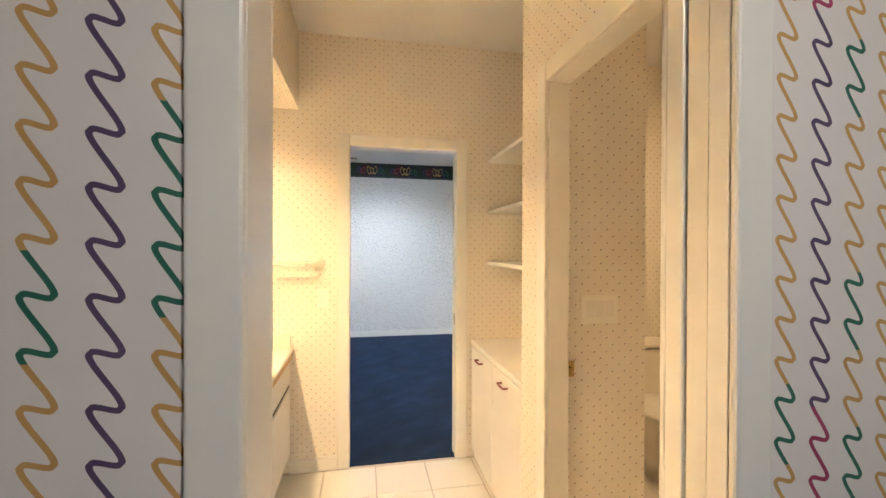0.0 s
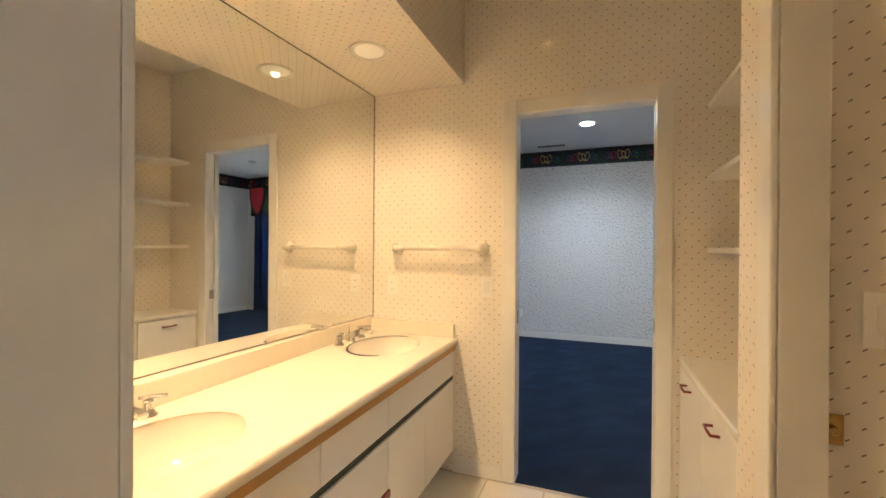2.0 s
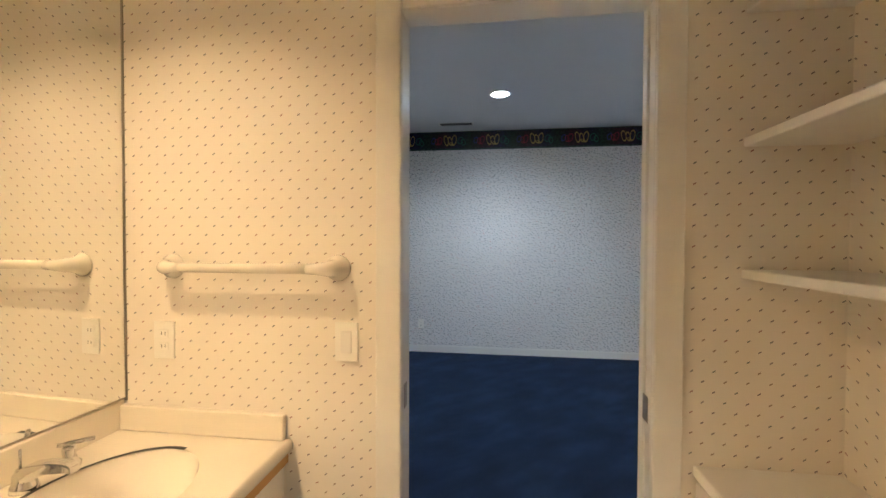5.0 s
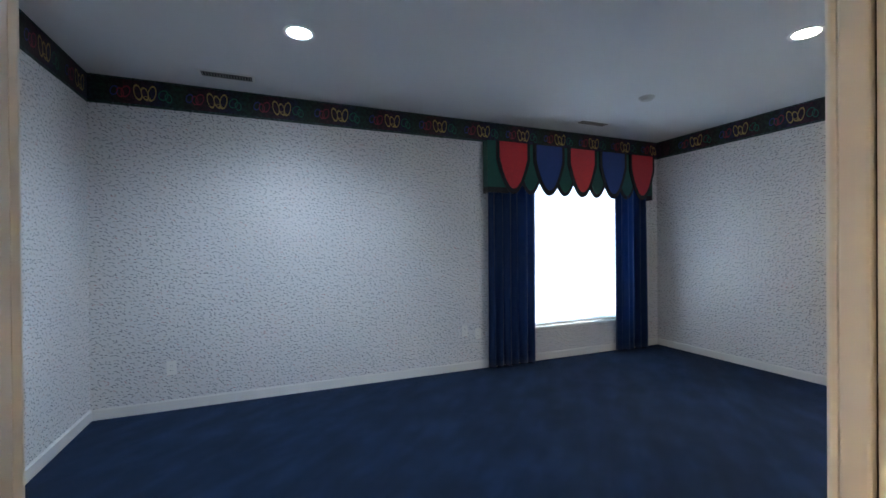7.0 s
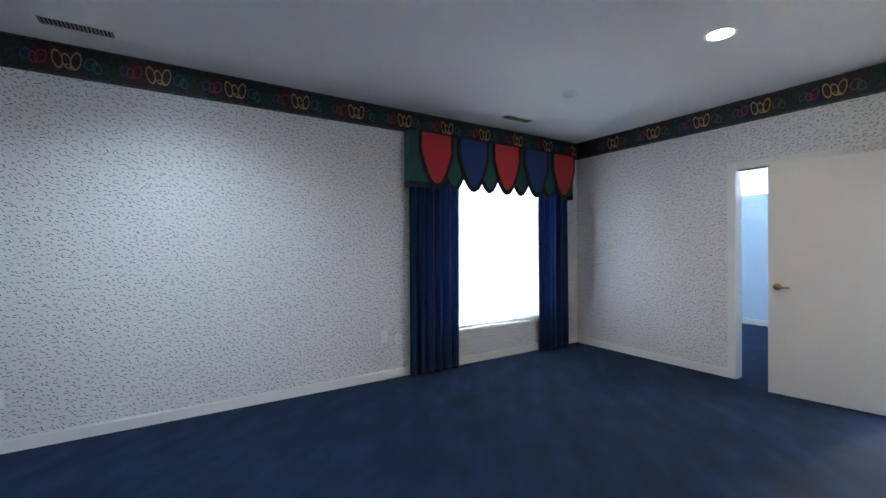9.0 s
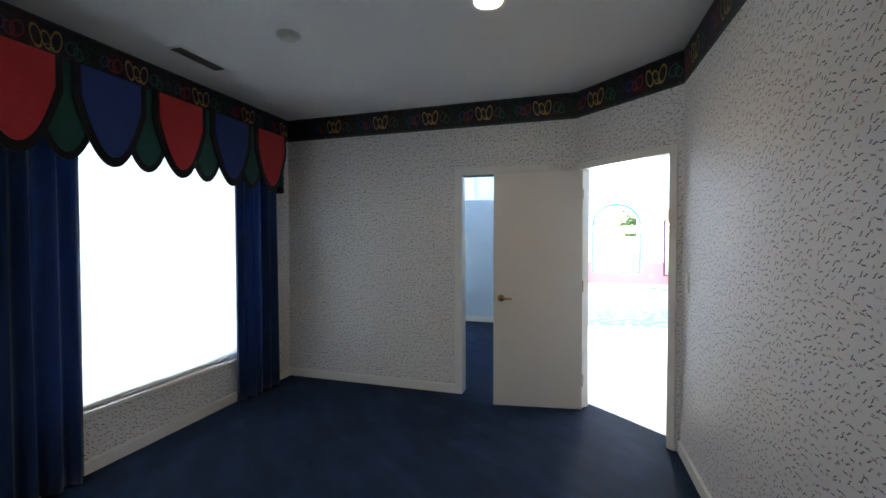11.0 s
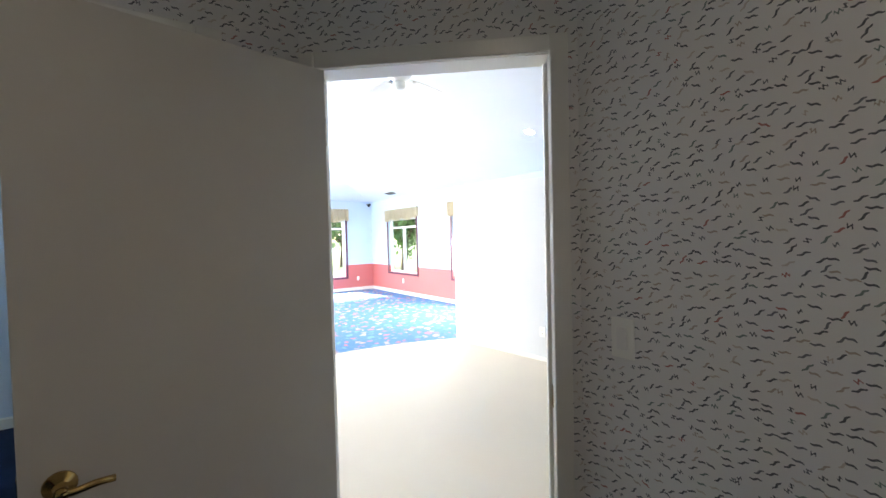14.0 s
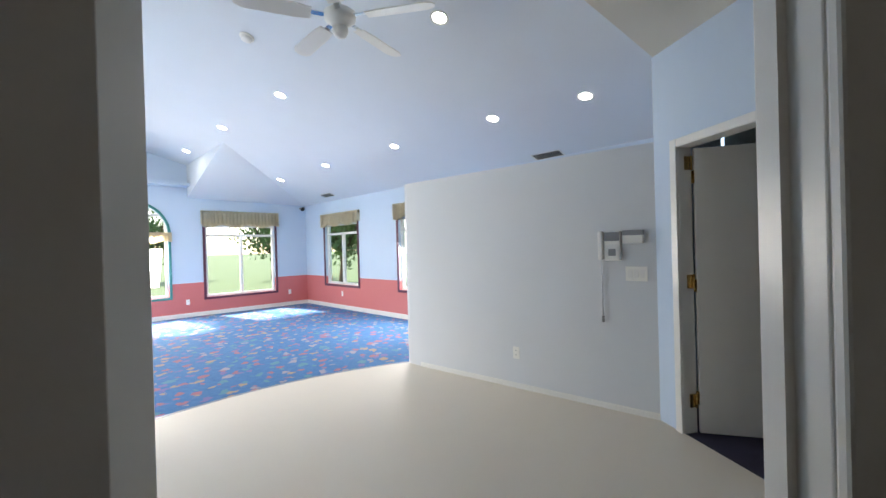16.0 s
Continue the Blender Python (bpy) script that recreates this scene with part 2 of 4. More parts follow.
M_CHROME = metal("chrome", (0.80, 0.80, 0.80), 0.10)
M_BRASS = metal("brass", (0.52, 0.35, 0.13), 0.2)
M_STEEL = metal("dull steel", (0.40, 0.37, 0.32), 0.35)
M_DETECTOR = paint("aged grey plastic", (0.58, 0.57, 0.54), 0.5)
M_GREYDARK = paint("grey plastic", (0.26, 0.26, 0.27), 0.4)
M_BLUEPAINT = paint("pale blue wall paint", (0.56, 0.66, 0.78), 0.7, 0.04, 90, 0.15)
M_GREYWALL = paint("pale grey wall paint", (0.66, 0.67, 0.68), 0.6, 0.04, 90, 0.15)
M_PINK = paint("coral wall paint", (0.62, 0.17, 0.16), 0.6, 0.06, 90, 0.15)
M_NAVY = cloth("blue curtain cloth", (0.012, 0.050, 0.17))
M_VRED = cloth("red valance cloth", (0.60, 0.026, 0.034))
M_VBLUE = cloth("blue valance cloth", (0.016, 0.045, 0.22))
M_VGREEN = cloth("green valance cloth", (0.01, 0.09, 0.065))
M_VBLACK = cloth("black valance trim", (0.006, 0.006, 0.008))
M_GOLDCLOTH = cloth("cream valance cloth", (0.80, 0.69, 0.48))
M_MAROON = paint("maroon window trim", (0.10, 0.02, 0.05), 0.4)
M_TEAL = paint("teal window trim", (0.05, 0.25, 0.24), 0.4)
M_MIRROR = Nodes("mirror", 0.01, 1.0).color((0.88, 0.89, 0.87)).mat
M_LAMP_COOL = glowing("cool lamp", (0.80, 0.92, 1.0), 4)
M_LAMP_WARM = glowing("warm lamp", (1.0, 0.90, 0.75), 5)
M_LAMP_BATH = glowing("bathroom lamp", (1.0, 0.72, 0.40), 0.006)
M_LAMP_HALL = glowing("playroom lamp", (1.0, 0.95, 0.88), 30)
M_DARKSLOT = paint("dark slot", (0.03, 0.03, 0.03), 0.8)
M_GRASS = paint("lawn", (0.11, 0.17, 0.06), 0.95, 0.4, 30, 0.6)
M_LEAF = paint("leaves", (0.12, 0.20, 0.06), 0.6, 0.4, 30, 0.3)
M_BARK = paint("bark", (0.12, 0.08, 0.05), 0.9, 0.4, 30, 0.6)


def border_paper():
    k = Nodes("dark wallpaper border", 0.5)
    p, x, y, z = k.pos()
    u = k.m("ADD", x, y)
    f = k.m("FRACT", k.m("DIVIDE", k.m("ADD", u, 100), 0.514))
    c = k.ramp(f, [(0, (0.05, 0.008, 0.012)), (0.22, (0.04, 0.008, 0.02)), (0.45, (0.012, 0.012, 0.05)), (0.72, (0.006, 0.035, 0.02)), (1, (0.03, 0.012, 0.012))])
    n = k.ramp(k.noise(p, 38, 4), [(0.42, (0.3, 0.3, 0.3)), (0.62, (1.2, 1.2, 1.2))])
    mm = k.t.nodes.new("ShaderNodeMix")
    mm.data_type, mm.blend_type = "RGBA", "MULTIPLY"
    mm.inputs[0].default_value = 1.0
    k.put(c, mm.inputs[6])
    k.put(n, mm.inputs[7])
    k.color(mm.outputs[2])
    return k.mat


def border_edge():
    k = Nodes("green speckled border edge", 0.5)
    p, x, y, z = k.pos()
    k.color(k.ramp(k.noise(p, 70, 3), [(0.4, (0.008, 0.02, 0.016)), (0.55, (0.03, 0.07, 0.06)), (0.68, (0.10, 0.10, 0.13))]))
    return k.mat


M_BORDER, M_BEDGE = border_paper(), border_edge()
M_GOLD = paint("gold print", (0.50, 0.34, 0.10), 0.45)
M_PGREEN = paint("green print", (0.02, 0.15, 0.09), 0.5)
M_PRED = paint("red print", (0.30, 0.025, 0.05), 0.5)
M_PBLUE = paint("blue print", (0.045, 0.06, 0.28), 0.5)


def blind_cloth():
    mat = bpy.data.materials.new("white translucent blind")
    mat.use_nodes = True
    t = mat.node_tree
    t.nodes.remove(t.nodes["Principled BSDF"])
    tr, df, mx = (t.nodes.new("ShaderNodeBsdf" + n) for n in ("Translucent", "Diffuse", "Glossy"))
    t.nodes.remove(mx)
    mx = t.nodes.new("ShaderNodeMixShader")
    tr.inputs[0].default_value = df.inputs[0].default_value = (0.80, 0.83, 0.85, 1)
    mx.inputs[0].default_value = 0.76
    t.links.new(tr.outputs[0], mx.inputs[1])
    t.links.new(df.outputs[0], mx.inputs[2])
    t.links.new(mx.outputs[0], t.nodes["Material Output"].inputs[0])
    return mat


M_BLIND = blind_cloth()


def glass():
    k = Nodes("window glass", 0.0)
    k.b.inputs["Transmission Weight"].default_value = 1.0
    k.b.inputs["IOR"].default_value = 1.05
    return k.mat


M_GLASS = glass()


# ---- building helpers ----
def part(name, bm, material, parent=None, label=""):
    me = bpy.data.meshes.new(name)
    bmesh.ops.recalc_face_normals(bm, faces=bm.faces)
    bm.to_mesh(me)
    bm.free()
    me.materials.append(material)
    ob = new(name, me)
    if parent is not None:
        ob.parent = parent
    if label:
        tagged(ob, label)
    return ob


def smooth(ob):
    for f in ob.data.polygons:
        f.use_smooth = True
    return ob


def add_box(bm, x0, x1, y0, y1, z0, z1):
    vs = [bm.verts.new((x, y, z)) for z in (z0, z1) for x, y in ((x0, y0), (x1, y0), (x1, y1), (x0, y1))]
    for f in ((0, 1, 2, 3), (4, 5, 6, 7), (0, 1, 5, 4), (1, 2, 6, 5), (2, 3, 7, 6), (3, 0, 4, 7)):
        bm.faces.new([vs[i] for i in f])


def box(name, dims, material, parent=None, label="", bevel=0.0):
    bm = bmesh.new()
    add_box(bm, *dims)
    if bevel:
        bmesh.ops.recalc_face_normals(bm, faces=bm.faces)
        bmesh.ops.bevel(bm, geom=bm.edges[:], offset=bevel, segments=2, affect="EDGES", profile=0.5)
    return part(name, bm, material, parent, label)


def add_lathe(bm, prof, n=20, m=Matrix.Identity(4), sx=1.0, sy=1.0):
    """Turns (radius, height) pairs about z; closes ends with radius 0."""
    rings = []
    for r, z in prof:
        if r < 1e-6:
            rings.append([bm.verts.new(m @ Vector((0, 0, z)))])
        else:
            rings.append([bm.verts.new(m @ Vector((sx * r * math.cos(2 * math.pi * i / n), sy * r * math.sin(2 * math.pi * i / n), z))) for i in range(n)])
    for a, b in zip(rings, rings[1:]):
        for i in range(n):
            j = (i + 1) % n
            fv = [a[i % len(a)], a[j % len(a)], b[j % len(b)], b[i % len(b)]]
            fv = list(dict.fromkeys(fv))
            if len(fv) > 2:
                bm.faces.new(fv)


def lathe(name, prof, material, parent=None, m=Matrix.Identity(4), n=20, sx=1.0, sy=1.0, label=""):
    bm = bmesh.new()
    add_lathe(bm, prof, n, m, sx, sy)
    return smooth(part(name, bm, material, parent, label))


def add_tube(bm, pts, r, n=8):
    rings = []
    for i, p in enumerate(pts):
        a, b = Vector(pts[max(i - 1, 0)]), Vector(pts[min(i + 1, len(pts) - 1)])
        q = (b - a).to_track_quat("Z", "Y")
        rings.append([bm.verts.new(Vector(p) + q @ Vector((r * math.cos(2 * math.pi * k / n), r * math.sin(2 * math.pi * k / n), 0))) for k in range(n)])
    for a, b in zip(rings, rings[1:]):
        for k in range(n):
            bm.faces.new((a[k], a[(k + 1) % n], b[(k + 1) % n], b[k]))
    bm.faces.new(rings[0][::-1])
    bm.faces.new(rings[-1])


def tube(name, pts, r, material, parent=None, n=8, label=""):
    bm = bmesh.new()
    add_tube(bm, pts, r, n)
    return smooth(part(name, bm, material, parent, label))


def base(name, m=Matrix.Identity(4)):
    ob = new(name)
    ob.empty_display_size = 0.1
    ob.matrix_world = m
    return ob


def structure(ob, label, category):
    return tagged(ob, label, category, kind="structure")


def along(p0, p1, z=0.0):
    """A frame whose x runs from p0 to p1 and whose y points to the left of it."""
    return pose(p0[0], p0[1], z, 0, 0, math.degrees(math.atan2(p1[1] - p0[1], p1[0] - p0[0])))


def wall(name, p0, p1, thick, height, material, label, openings=(), z0=0.0):
    """A wall with its face on the line p0 p1 and its body to the right of it; openings: (from, to, sill, head)."""
    length = math.dist(p0, p1)
    bm = bmesh.new()
    at = 0.0
    for a, b, s, h in sorted(openings):
        if a > at:
            add_box(bm, at, a, -thick, 0, z0, height)
        if s > z0:
            add_box(bm, a, b, -thick, 0, z0, s)
        if h < height:
            add_box(bm, a, b, -thick, 0, h, height)
        at = b
    if at < length:
        add_box(bm, at, length, -thick, 0, z0, height)
    ob = part(name, bm, material)
    ob.matrix_world = along(p0, p1)
    return structure(ob, label, "wall")


def casing(name, p0, p1, a, b, head, w=0.07, proud=0.016, z0=0.0, label="white painted door casing"):
    """Door trim on the left face of the line p0 p1, round the opening a..b."""
    ob = base(name, along(p0, p1))
    structure(ob, label, "trim")
    for n, d in (("side_trim", (a - w, a, 0, proud, z0, head + w)), ("side_trim", (b, b + w, 0, proud, z0, head + w)), ("head_trim", (a, b, 0, proud - 0.002, head, head + w))):
        box(n, d, M_TRIM, ob, bevel=0.005)
    return ob


def skirting(p0, p1, a, b, h=0.085, t=0.014):
    bm = bmesh.new()
    add_box(bm, a, b, 0, t, 0, h)
    bmesh.ops.recalc_face_normals(bm, faces=bm.faces)
    bmesh.ops.bevel(bm, geom=[e for e in bm.edges if all(v.co.z > h - 0.001 and v.co.y > t - 0.001 for v in e.verts)], offset=0.008, segments=2, affect="EDGES")
    ob = part("baseboard", bm, M_TRIM)
    ob.matrix_world = along(p0, p1)
    return structure(ob, "white painted wooden baseboard", "baseboard")


# ---- structure: bathroom ----
HB, HR = 2.72, 2.695
BATH_Y = -0.07


def set_back(before):
    """Moves all that was built since then to the bathroom's place."""
    for o in [o for o in scene.objects if o not in before and o.parent is None]:
        o.location.y += BATH_Y


built = set(scene.objects)
wall("wall_bath_north", (3.0, 0), (-1.05, 0), 0.043, HB, M_DOT, "cream wallpapered bathroom wall with tiny dashes", [(2.294, 3.022, 0, 2.05)])
wall("wall_bath_west", (-0.985, 0), (-0.985, -1.97), 0.065, HB, M_DOT, "cream wallpapered bathroom wall behind the vanity")
wall("wall_bath_south", (-1.05, -1.97), (3.0, -1.97), 0.07, HB, M_DOT, "cream wallpapered bathroom wall with a doorway", [(0.972, 1.725, 0, 2.05)])
wall("wall_hall_north", (2.6, -2.11), (-1.5, -2.11), 0.07, 2.6, M_SQUIG, "white wallpaper with coloured squiggles beside the doorway", [(1.925, 2.678, 0, 2.05)])
# three unseen walls, added to box in the hall and its light
wall("wall_hall_west", (-1.5, -2.11), (-1.5, -4.2), 0.1, 2.6, M_SQUIG, "unseen squiggle wallpapered wall closing the hall")
wall("wall_hall_east", (2.6, -4.2), (2.6, -2.11), 0.1, 2.6, M_SQUIG, "unseen squiggle wallpapered wall closing the hall")
wall("wall_hall_south", (-1.5, -4.2), (2.6, -4.2), 0.1, 2.6, M_SQUIG, "unseen squiggle wallpapered wall closing the hall")
# toilet room front, pier and niche
wall("wall_toilet_front", (0.79, -1.97), (0.79, -1.03), 0.09, HB, M_DOT, "wallpapered wall above the toilet room doorway", [(0.08, 0.82, 0, 2.059)])
structure(box("wall_pier", (0.79, 1.23, -1.03, -0.90, 0, HB), M_DOT), "wallpapered pier beside the shelf niche", "wall")
structure(box("wall_pocket", (0.882, 1.23, -1.15, -1.031, 0, HB), M_DOT), "wallpapered return wall with a light switch", "wall")
structure(box("wall_niche_back", (1.15, 1.23, -0.899, -0.001, 0, HB), M_DOT), "wallpapered back of the shelf niche", "wall")
wall("wall_toilet_east", (3.0, -1.97), (3.0, 0), 0.1, HB, paint("cream tub surround", (0.74, 0.66, 0.48), 0.3), "cream toilet room wall behind the tub")
structure(box("soffit", (-0.984, -0.31, -1.969, -0.001, 2.25, HB), M_DOT), "wallpapered soffit above the vanity", "soffit")
structure(box("soffit_underside", (-0.984, -0.31, -1.969, -0.001, 2.24, 2.249), M_DOT_LEVEL), "wallpapered underside of the soffit", "soffit")
structure(box("ceiling_bath", (-1.05, 3.1, -2.04, 0.095, HB, HB + 0.1), M_CEIL), "white bathroom ceiling", "ceiling")
structure(box("ceiling_hall", (-1.6, 2.7, -4.3, -2.05, 2.6, 2.7), M_CEIL), "white hall ceiling", "ceiling")
structure(box("floor_hall", (-1.5, 2.6, -4.2, -2.04, -0.1, 0), M_CARPET), "navy carpet of the hall", "floor")
structure(box("floor_bath", (-0.95, 3.0, -2.04, 0.02, -0.1, -0.004), M_GROUT), "tiled bathroom floor with pale grout", "floor")
bath_floor = bpy.data.objects["floor_bath"]
casing("trim_bath_door", (0.684, 0), (0, 0), 0, 0.684, 2.03, 0.075)
casing("trim_entry_hall", (0.655, -2.11), (-0.058, -2.11), 0, 0.713, 2.03, 0.068)
casing("trim_entry_bath", (-0.058, -1.97), (0.655, -1.97), 0, 0.713, 2.03, 0.068)
casing("trim_toilet_door", (0.79, -1.87), (0.79, -1.17), 0, 0.70, 2.04, 0.075)


def door_lining(name, p0, p1, width, depth, head, label, slot=True):
    """Jambs and head inside an opening; p0 p1 runs along the opening, the depth goes to the right of it."""
    ob = base(name, along(p0, p1))
    structure(ob, label, "trim")
    d = depth
    for a, b in ((-0.019, 0.0), (width, width + 0.019)):
        if slot and a > 0:
            box("jamb", (a, b, -d, -d * 0.70, 0, head), M_TRIM, ob, bevel=0.003)
            box("jamb", (a, b, -d * 0.30, 0, 0, head), M_TRIM, ob, bevel=0.003)
            s = -0.006 if a < 0 else 0.006
            box("pocket_door_edge", (a + s, b + s, -d * 0.66, -d * 0.34, 0.01, head), M_TRIM, ob)
            box("slot", (a + 2 * s, b + 2 * s, -d * 0.70, -d * 0.30, 0, head), M_DARKSLOT, ob)
        else:
            box("jamb", (a, b, -d, 0, 0, head), M_TRIM, ob, bevel=0.003)
    box("head", (-0.019, width + 0.019, -d, 0, head, head + 0.019), M_TRIM, ob)
    return ob


door_lining("trim_entry_lining", (-0.058, -1.97), (0.655, -1.97), 0.713, 0.14, 2.03, "white painted pocket door lining")
door_lining("trim_toilet_lining", (0.79, -1.87), (0.79, -1.17), 0.70, 0.09, 2.04, "white painted toilet room door lining", False)
skirting((0, 0), (-0.95, 0), 0.076, 0.36)

set_back(built)

# ---- structure: bedroom ----
lin = door_lining("trim_bath_lining", (0, 0.02), (0.684, 0.02), 0.684, 0.09, 2.03, "white painted pocket door lining")
box("strike_plate", (-0.001, 0.002, -0.065, -0.03, 0.875, 0.945), M_STEEL, lin)
box("latch_plate", (0.683, 0.686, -0.07, -0.03, 0.875, 0.945), M_STEEL, lin, "dark latch of the pocket door")

wall("wall_bed_south", (-1.2, 0.02), (1.3, 0.02), 0.045, HR, M_CONF, "off-white wallpaper with scattered dark dashes", [(1.181, 1.903, 0, 2.05)])
wall("wall_bed_south_jog", (1.3, 0.2), (4.27, 0.2), 0.225, HR, M_CONF, "off-white wallpaper with scattered dark dashes")
wall("wall_bed_west", (-1.2, -0.02), (-1.2, 3.77), -0.1, HR, M_CONF, "off-white wallpaper with scattered dark dashes")
wall("wall_bed_north", (-1.3, 3.77), (5.0, 3.77), -0.14, HR, M_CONF, "off-white wallpaper with scattered dashes and a window", [(3.95, 5.65, 0.39, 2.2)])
wall("wall_bed_east", (4.885, 3.77), (4.885, 0.868), -0.12, HR, M_CONF, "off-white wallpaper with an opening to the next room", [(1.90, 2.60, 0, 2.03)])
CH0, CH1 = (4.27, 0.2), (4.885, 0.868)
CL = math.dist(CH0, CH1)
wall("wall_bed_angled", CH0, CH1, 0.095, HR, M_CONF_C, "angled wallpapered wall with a doorway", [(0.069, 0.869, 0, 2.049)])
structure(box("ceiling_bedroom", (-1.3, 5.0, 0.031, 3.9, HR, HR + 0.1), M_CEIL), "white bedroom ceiling with two downlights", "ceiling")
bm = bmesh.new()
fl = [(-1.2, -0.055), (4.13, -0.055), (4.40, 0.12), (5.0, 0.80), (8.35, 0.92), (8.35, 3.9), (-1.2, 3.9)]
top = [bm.verts.new((x, y, 0.0)) for x, y in fl]
bot = [bm.verts.new((x, y, -0.1)) for x, y in fl]
bm.faces.new(top)
bm.faces.new(bot[::-1])
for i in range(len(fl)):
    j = (i + 1) % len(fl)
    bm.faces.new((top[i], bot[i], bot[j], top[j]))
structure(part("floor_bedroom", bm, M_CARPET), "navy blue bedroom carpet", "floor")
casing("trim_bed_bath", (0, 0.02), (0.684, 0.02), 0, 0.684, 2.03, 0.07, 0.012)
casing("trim_angled_door", CH0, CH1, 0.088, 0.85, 2.03, 0.056, 0.018)
lin2 = door_lining("trim_angled_lining", (CH0[0] + 0.088 * (CH1[0] - CH0[0]) / CL, CH0[1] + 0.088 * (CH1[1] - CH0[1]) / CL), CH1, 0.762, 0.095, 2.03, "white painted door lining", False)
box("strike_plate", (-0.001, 0.002, -0.075, -0.02, 0.90, 0.97), M_BRASS, lin2)
box("door_stop", (0.0, 0.012, -0.075, -0.045, 0, 2.02), M_TRIM, lin2)
casing("trim_east_opening", (4.885, 1.17), (4.885, 1.87), 0, 0.70, 2.03, 0.07)
door_lining("trim_east_lining", (4.885, 1.17), (4.885, 1.87), 0.70, 0.12, 2.03, "white painted lining of the opening", False)
skirting((1.3, 0.2), (4.27, 0.2), 0.0, 2.97)
skirting((-1.2, 0.02), (-0.07, 0.02), 0.0, 1.13)
skirting((-1.2, 3.77), (-1.2, 0.2), 0.0, 3.57)
skirting((4.885, 3.77), (-1.2, 3.77), 0.0, 6.085)
skirting((4.885, 1.94), (4.885, 3.77), 0.0, 1.83)

# wallpaper border under the ceiling
def loop_ring(bm, cx, cz, rx, rz, tilt, w, y=0.0065):
    n = 18
    ring = []
    for i in range(n):
        a = 2 * math.pi * i / n
        for k in (1.0, 1.0 - w / rx):
            ex, ez = rx * k * math.cos(a), rz * k * math.sin(a)
            ring.append(bm.verts.new((cx + ex * math.cos(tilt) - ez * math.sin(tilt), y, cz + ex * math.sin(tilt) + ez * math.cos(tilt))))
    for i in range(n):
        j = (i + 1) % n
        bm.faces.new((ring[2 * i], ring[2 * j], ring[2 * j + 1], ring[2 * i + 1]))


def border(p0, p1, first):
    """The printed border on the left face of the line p0 p1."""
    length = math.dist(p0, p1)
    ob = base("wallpaper_border", along(p0, p1))
    structure(ob, "dark printed wallpaper border with gold loops", "border")
    box("strip", (0, length, 0.001, 0.005, HR - 0.205, HR - 0.013), M_BORDER, ob)
    box("edge_band", (0, length, 0.001, 0.006, HR - 0.224, HR - 0.205), M_BEDGE, ob)
    box("edge_band", (0, length, 0.001, 0.006, HR - 0.013, HR - 0.001), M_BEDGE, ob)
    prints = {}
    x = first
    while x < length - 0.05:
        for dx, dz, rx, rz, tilt, mat in ((-0.052, 0.004, 0.029, 0.066, 0.16, "gold"), (-0.004, -0.004, 0.025, 0.055, -0.22, "gold"), (0.044, 0.002, 0.028, 0.066, -0.20, "gold"), (-0.018, -0.040, 0.026, 0.018, 0.3, "gold"),
                                          (-0.13, 0.0, 0.034, 0.045, 0.4, "green"), (-0.165, -0.02, 0.026, 0.04, -0.2, "green"), (0.125, 0.0, 0.03, 0.05, 0.3, "red"), (0.16, -0.012, 0.024, 0.04, -0.2, "red"), (0.2, 0.0, 0.026, 0.04, 0.3, "blue")):
            if 0.02 < x + dx < length - 0.02:
                loop_ring(prints.setdefault(mat, bmesh.new()), x + dx, HR - 0.112 + dz, rx, rz, tilt, 0.0062 if mat == "gold" else 0.006)
        x += 0.514
    for key, mat in (("gold", M_GOLD), ("green", M_PGREEN), ("red", M_PRED), ("blue", M_PBLUE)):
        if key in prints:
            tagged(part(key + "_loops", prints[key], mat, ob), kind="stuff")
    return ob


border((4.885, 3.77), (-1.2, 3.77), 0.055)
border((-1.2, 3.77), (-1.2, 0.02), 0.14)
border((1.3, 0.2), (4.27, 0.2), 0.15)
border((4.27, 0.2), (4.885, 0.868), 0.20)
border((4.885, 0.868), (4.885, 3.77), 0.29)

# ---- structure: play room and the partitioned room ----
def sheet(name, polys, material, label, category):
    bm = bmesh.new()
    for poly in polys:
        bm.faces.new([bm.verts.new(p) for p in poly])
    return structure(part(name, bm, material), label, category)


XF, YF = 14.6, -4.16
CX, CY, CR = 4.68, -0.60, 3.86
arc = [(CX + CR * math.cos(a), CY + CR * math.sin(a)) for a in np.linspace(radians(-27), radians(26), 24)]
bm = bmesh.new()
poly = [(4.40, 0.118), (3.2, 0.018), (3.2, -1.03), (5.40, -2.505)] + arc + [(8.0, 1.0), (5.2, 1.0)]
bm.faces.new([bm.verts.new((x, y, 0.002)) for x, y in poly])
structure(part("floor_vinyl", bm, M_VINYL), "cream sheet vinyl floor with a curved edge", "floor")
structure(box("floor_play", (3.0, XF, YF, 1.0, -0.12, -0.003), M_PLAY), "blue patterned play room carpet", "floor")
bm = bmesh.new()
for i in range(len(arc) - 1):
    (ax, ay), (bx, by) = arc[i], arc[i + 1]
    k = 1.006
    o = [(ax, ay), (bx, by), (CX + (bx - CX) * k, CY + (by - CY) * k), (CX + (ax - CX) * k, CY + (ay - CY) * k)]
    bm.faces.new([bm.verts.new((x, y, 0.006)) for x, y in o])
structure(part("trim_floor_edge", bm, M_STEEL), "thin metal strip along the curved carpet edge", "trim")
